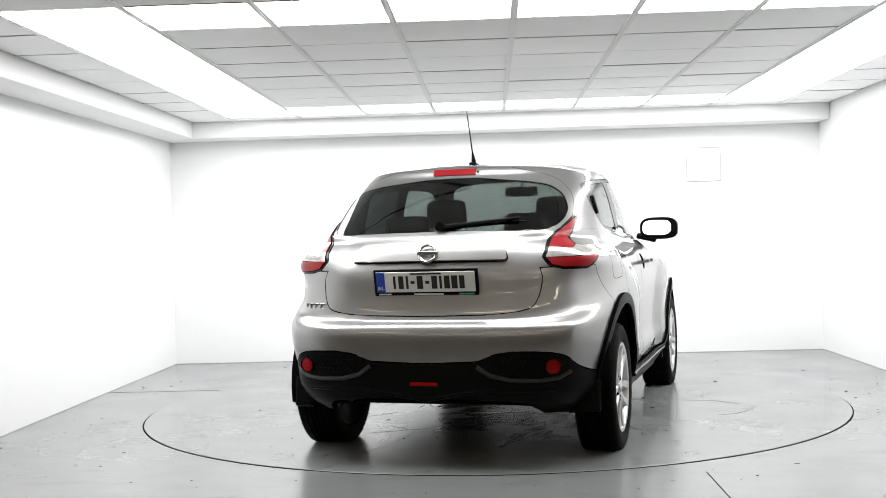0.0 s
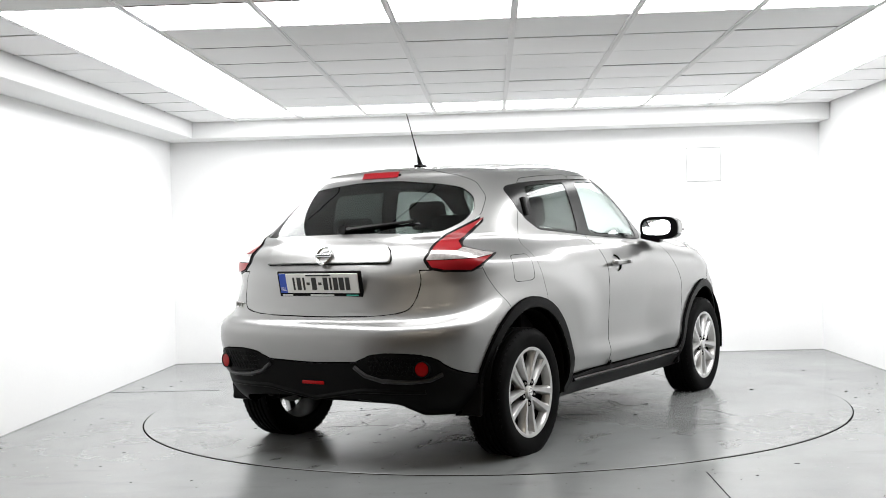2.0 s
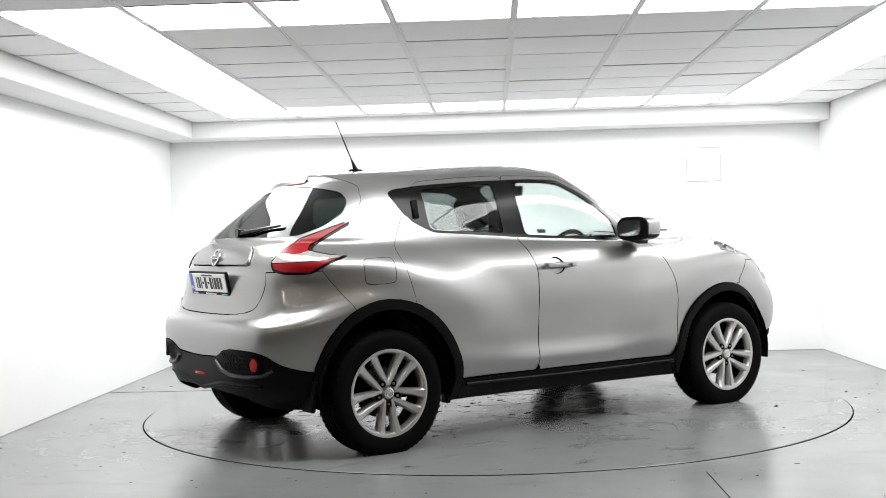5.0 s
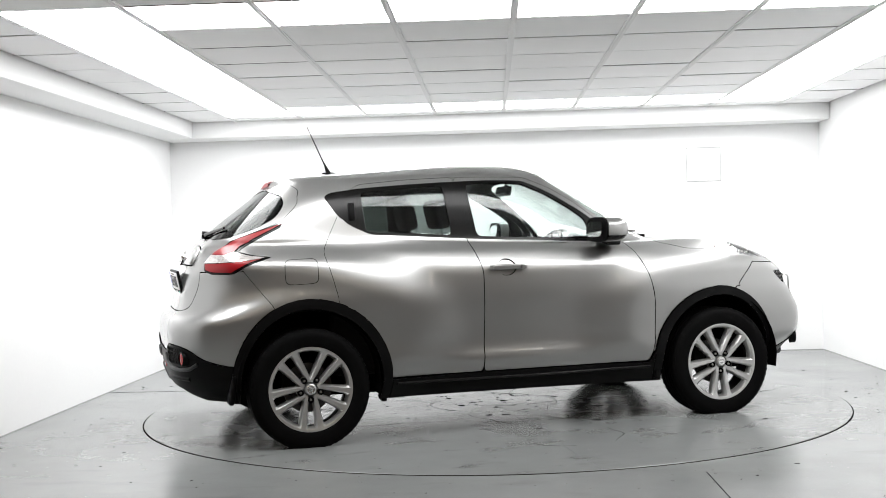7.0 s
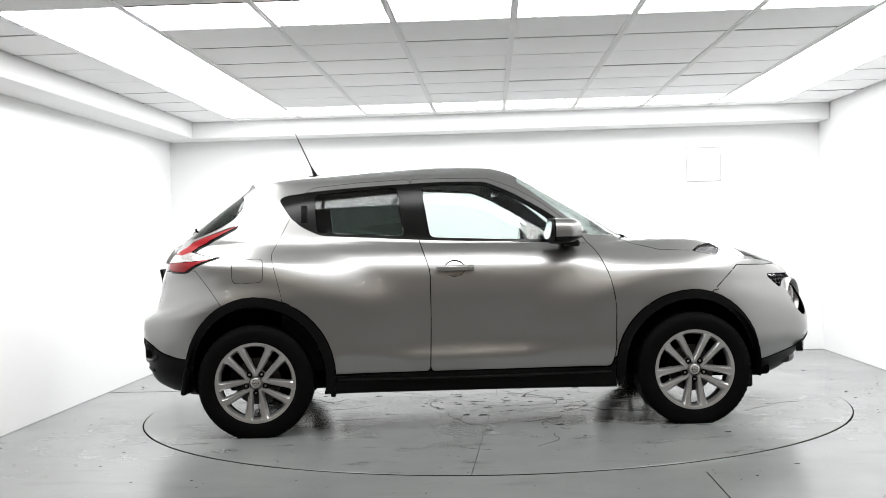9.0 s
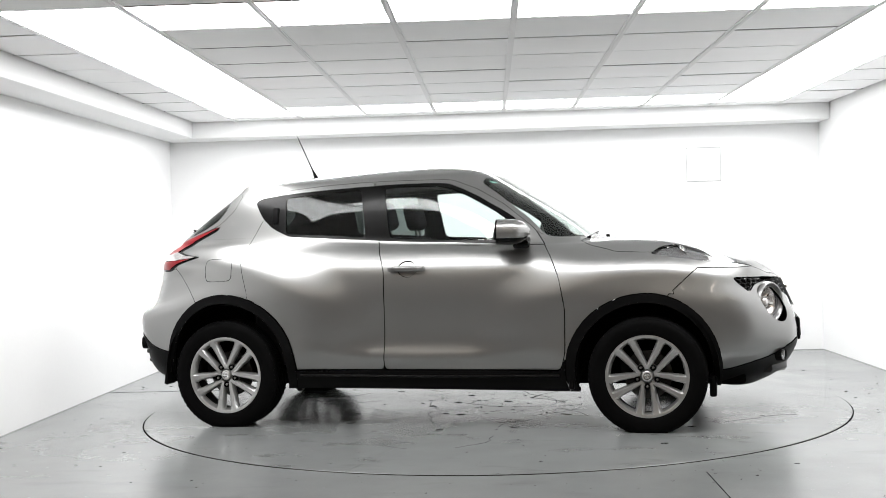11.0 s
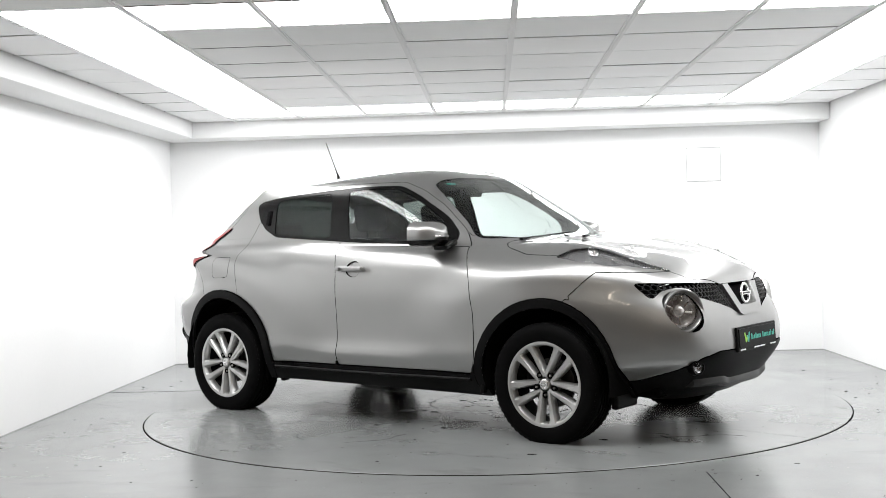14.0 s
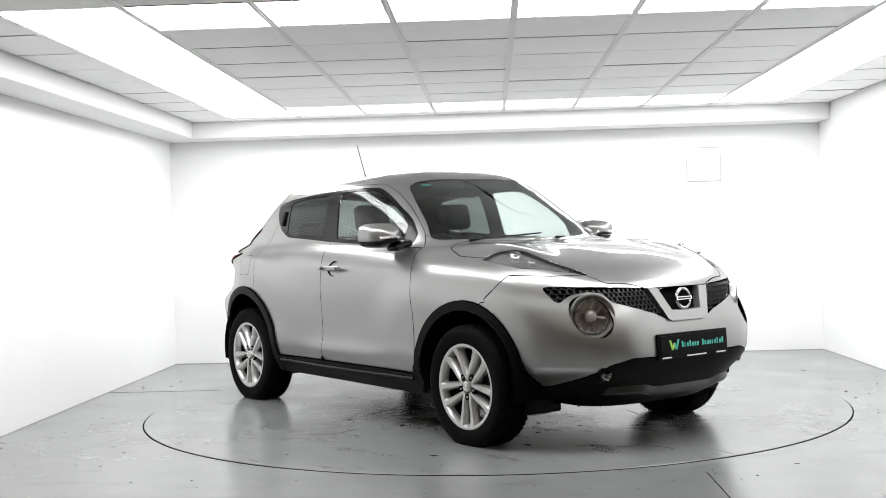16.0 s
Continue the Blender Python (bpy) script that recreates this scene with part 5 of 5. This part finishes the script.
        row = []
        for j in range(11):
            y = -.53 + 1.06 * j / 10
            z = top_z(x, y)[0].z - .045 - .02 * (abs(y) / .53) ** 4
            row.append(bm.verts.new((x, y, z)))
        grid.append(row)
    for i in range(n - 1):
        for j in range(10):
            bm.faces.new((grid[i][j], grid[i + 1][j], grid[i + 1][j + 1], grid[i][j + 1]))
    part("roof_lining", bm, LINER, car, "pale grey roof lining", True)
    bm = bmesh.new()
    box(bm, (.42, -.66, .72), (.80, .66, 1.045), bevel=.06, segments=3)
    box(bm, (.78, -.60, .95), (.96, .60, 1.065), bevel=.03)
    box(bm, (.40, -.52, .90), (.56, -.20, 1.075), bevel=.05, segments=3)
    part("dashboard", bm, DASH, car, "dark moulded dashboard", True)
    bm = bmesh.new()
    box(bm, (-1.72, -.66, .33), (.9, .66, .36))
    box(bm, (-1.70, -.60, .36), (-1.22, .60, .86), bevel=.03)
    part("cabin_floor", bm, INNER, car)
    for s in (-1, 1):
        bm = bmesh.new()
        box(bm, (-1.12, s * .695 - .03, .36), (.8, s * .695 + .03, 1.02), bevel=.02)
        part("door_lining", bm, DASH, car, "dark door lining")
    bm = bmesh.new()
    wheel_m = pose(.33, -.36, .965, 0, 0, 0) @ Matrix.Rotation(radians(-65), 4, "Y")
    prof = [(.185 + .015 * math.cos(a), .015 * math.sin(a)) for a in (2 * math.pi * k / 10 for k in range(10))]
    lathe(bm, prof, 36, wheel_m, closed=True)
    for a in (0, 90, 180):
        box(bm, (.02, -.02, -.012), (.18, .02, .006), wheel_m @ Matrix.Rotation(radians(a + 90), 4, "Z"))
    lathe(bm, [(0, .02), (.06, .015), (.07, -.03), (0, -.04)], 20, wheel_m)
    part("steering_wheel", bm, DASH, car, "dark three-spoke steering wheel", True)
    bm = bmesh.new()
    box(bm, (-.018, -.11, -.032), (.018, .11, .032), pose(.20, 0, 1.405, 0, 12, 0), bevel=.014, segments=3)
    bar(bm, (.21, 0, 1.42), (.235, 0, 1.49), .012, 8)
    part("inside_mirror", bm, GLOSSBLACK, car, "black rear-view mirror", True)
    for x, y, w, rear in ((-.22, -.35, .25, 0), (-.22, .35, .25, 0), (-1.02, -.34, .30, 1), (-1.02, .34, .30, 1)):
        seat = new("seat")
        seat.parent = car
        seat["label"] = "charcoal fabric car seat with headrest"
        bm = bmesh.new()
        box(bm, (-.05, -w, -.09), (.48, w, .09), pose(x, y, .60, 0, -6, 0), bevel=.06, segments=3)
        part("cushion", bm, FABRIC, seat, "", True)
        bm = bmesh.new()
        box(bm, (-.07, -w, 0), (.07, w, .52 if not rear else .46), pose(x - .02, y, .62, 0, -16, 0), bevel=.05, segments=3)
        part("backrest", bm, FABRIC, seat, "", True)
        bm = bmesh.new()
        top = .56 if not rear else .49
        box(bm, (-.045, -.125, top), (.055, .125, top + .18 - .04 * rear), pose(x - .02, y, .62, 0, -12, 0), bevel=.04, segments=3)
        bar(bm, (x - .125, y - .05, 1.06 - .03 * rear), (x - .14, y - .05, 1.20 - .04 * rear), .007, 6)
        bar(bm, (x - .125, y + .05, 1.06 - .03 * rear), (x - .14, y + .05, 1.20 - .04 * rear), .007, 6)
        part("headrest", bm, FABRIC, seat, "", True)
    half[0].free()
    return car


# ---- build ----
build_room()
build_wall_bases()
build_floor_joints()
build_ceiling()
build_hall()
build_floor_chips()
turntable = build_turntable()
car = build_car()


def motions():
    """Turntable and car turn together, steadily, clockwise seen from above."""
    table_rows, car_rows = [], []
    for k in range(33):
        t = k * 0.5
        turn = Matrix.Rotation(radians(75.172 - 7.8782 * t), 4, "Z")
        table_rows.append((t, turn))
        car_rows.append((t, turn @ pose(-.1709, -.2258, 0)))
    walk(turntable, table_rows)
    walk(car, car_rows)


motions()
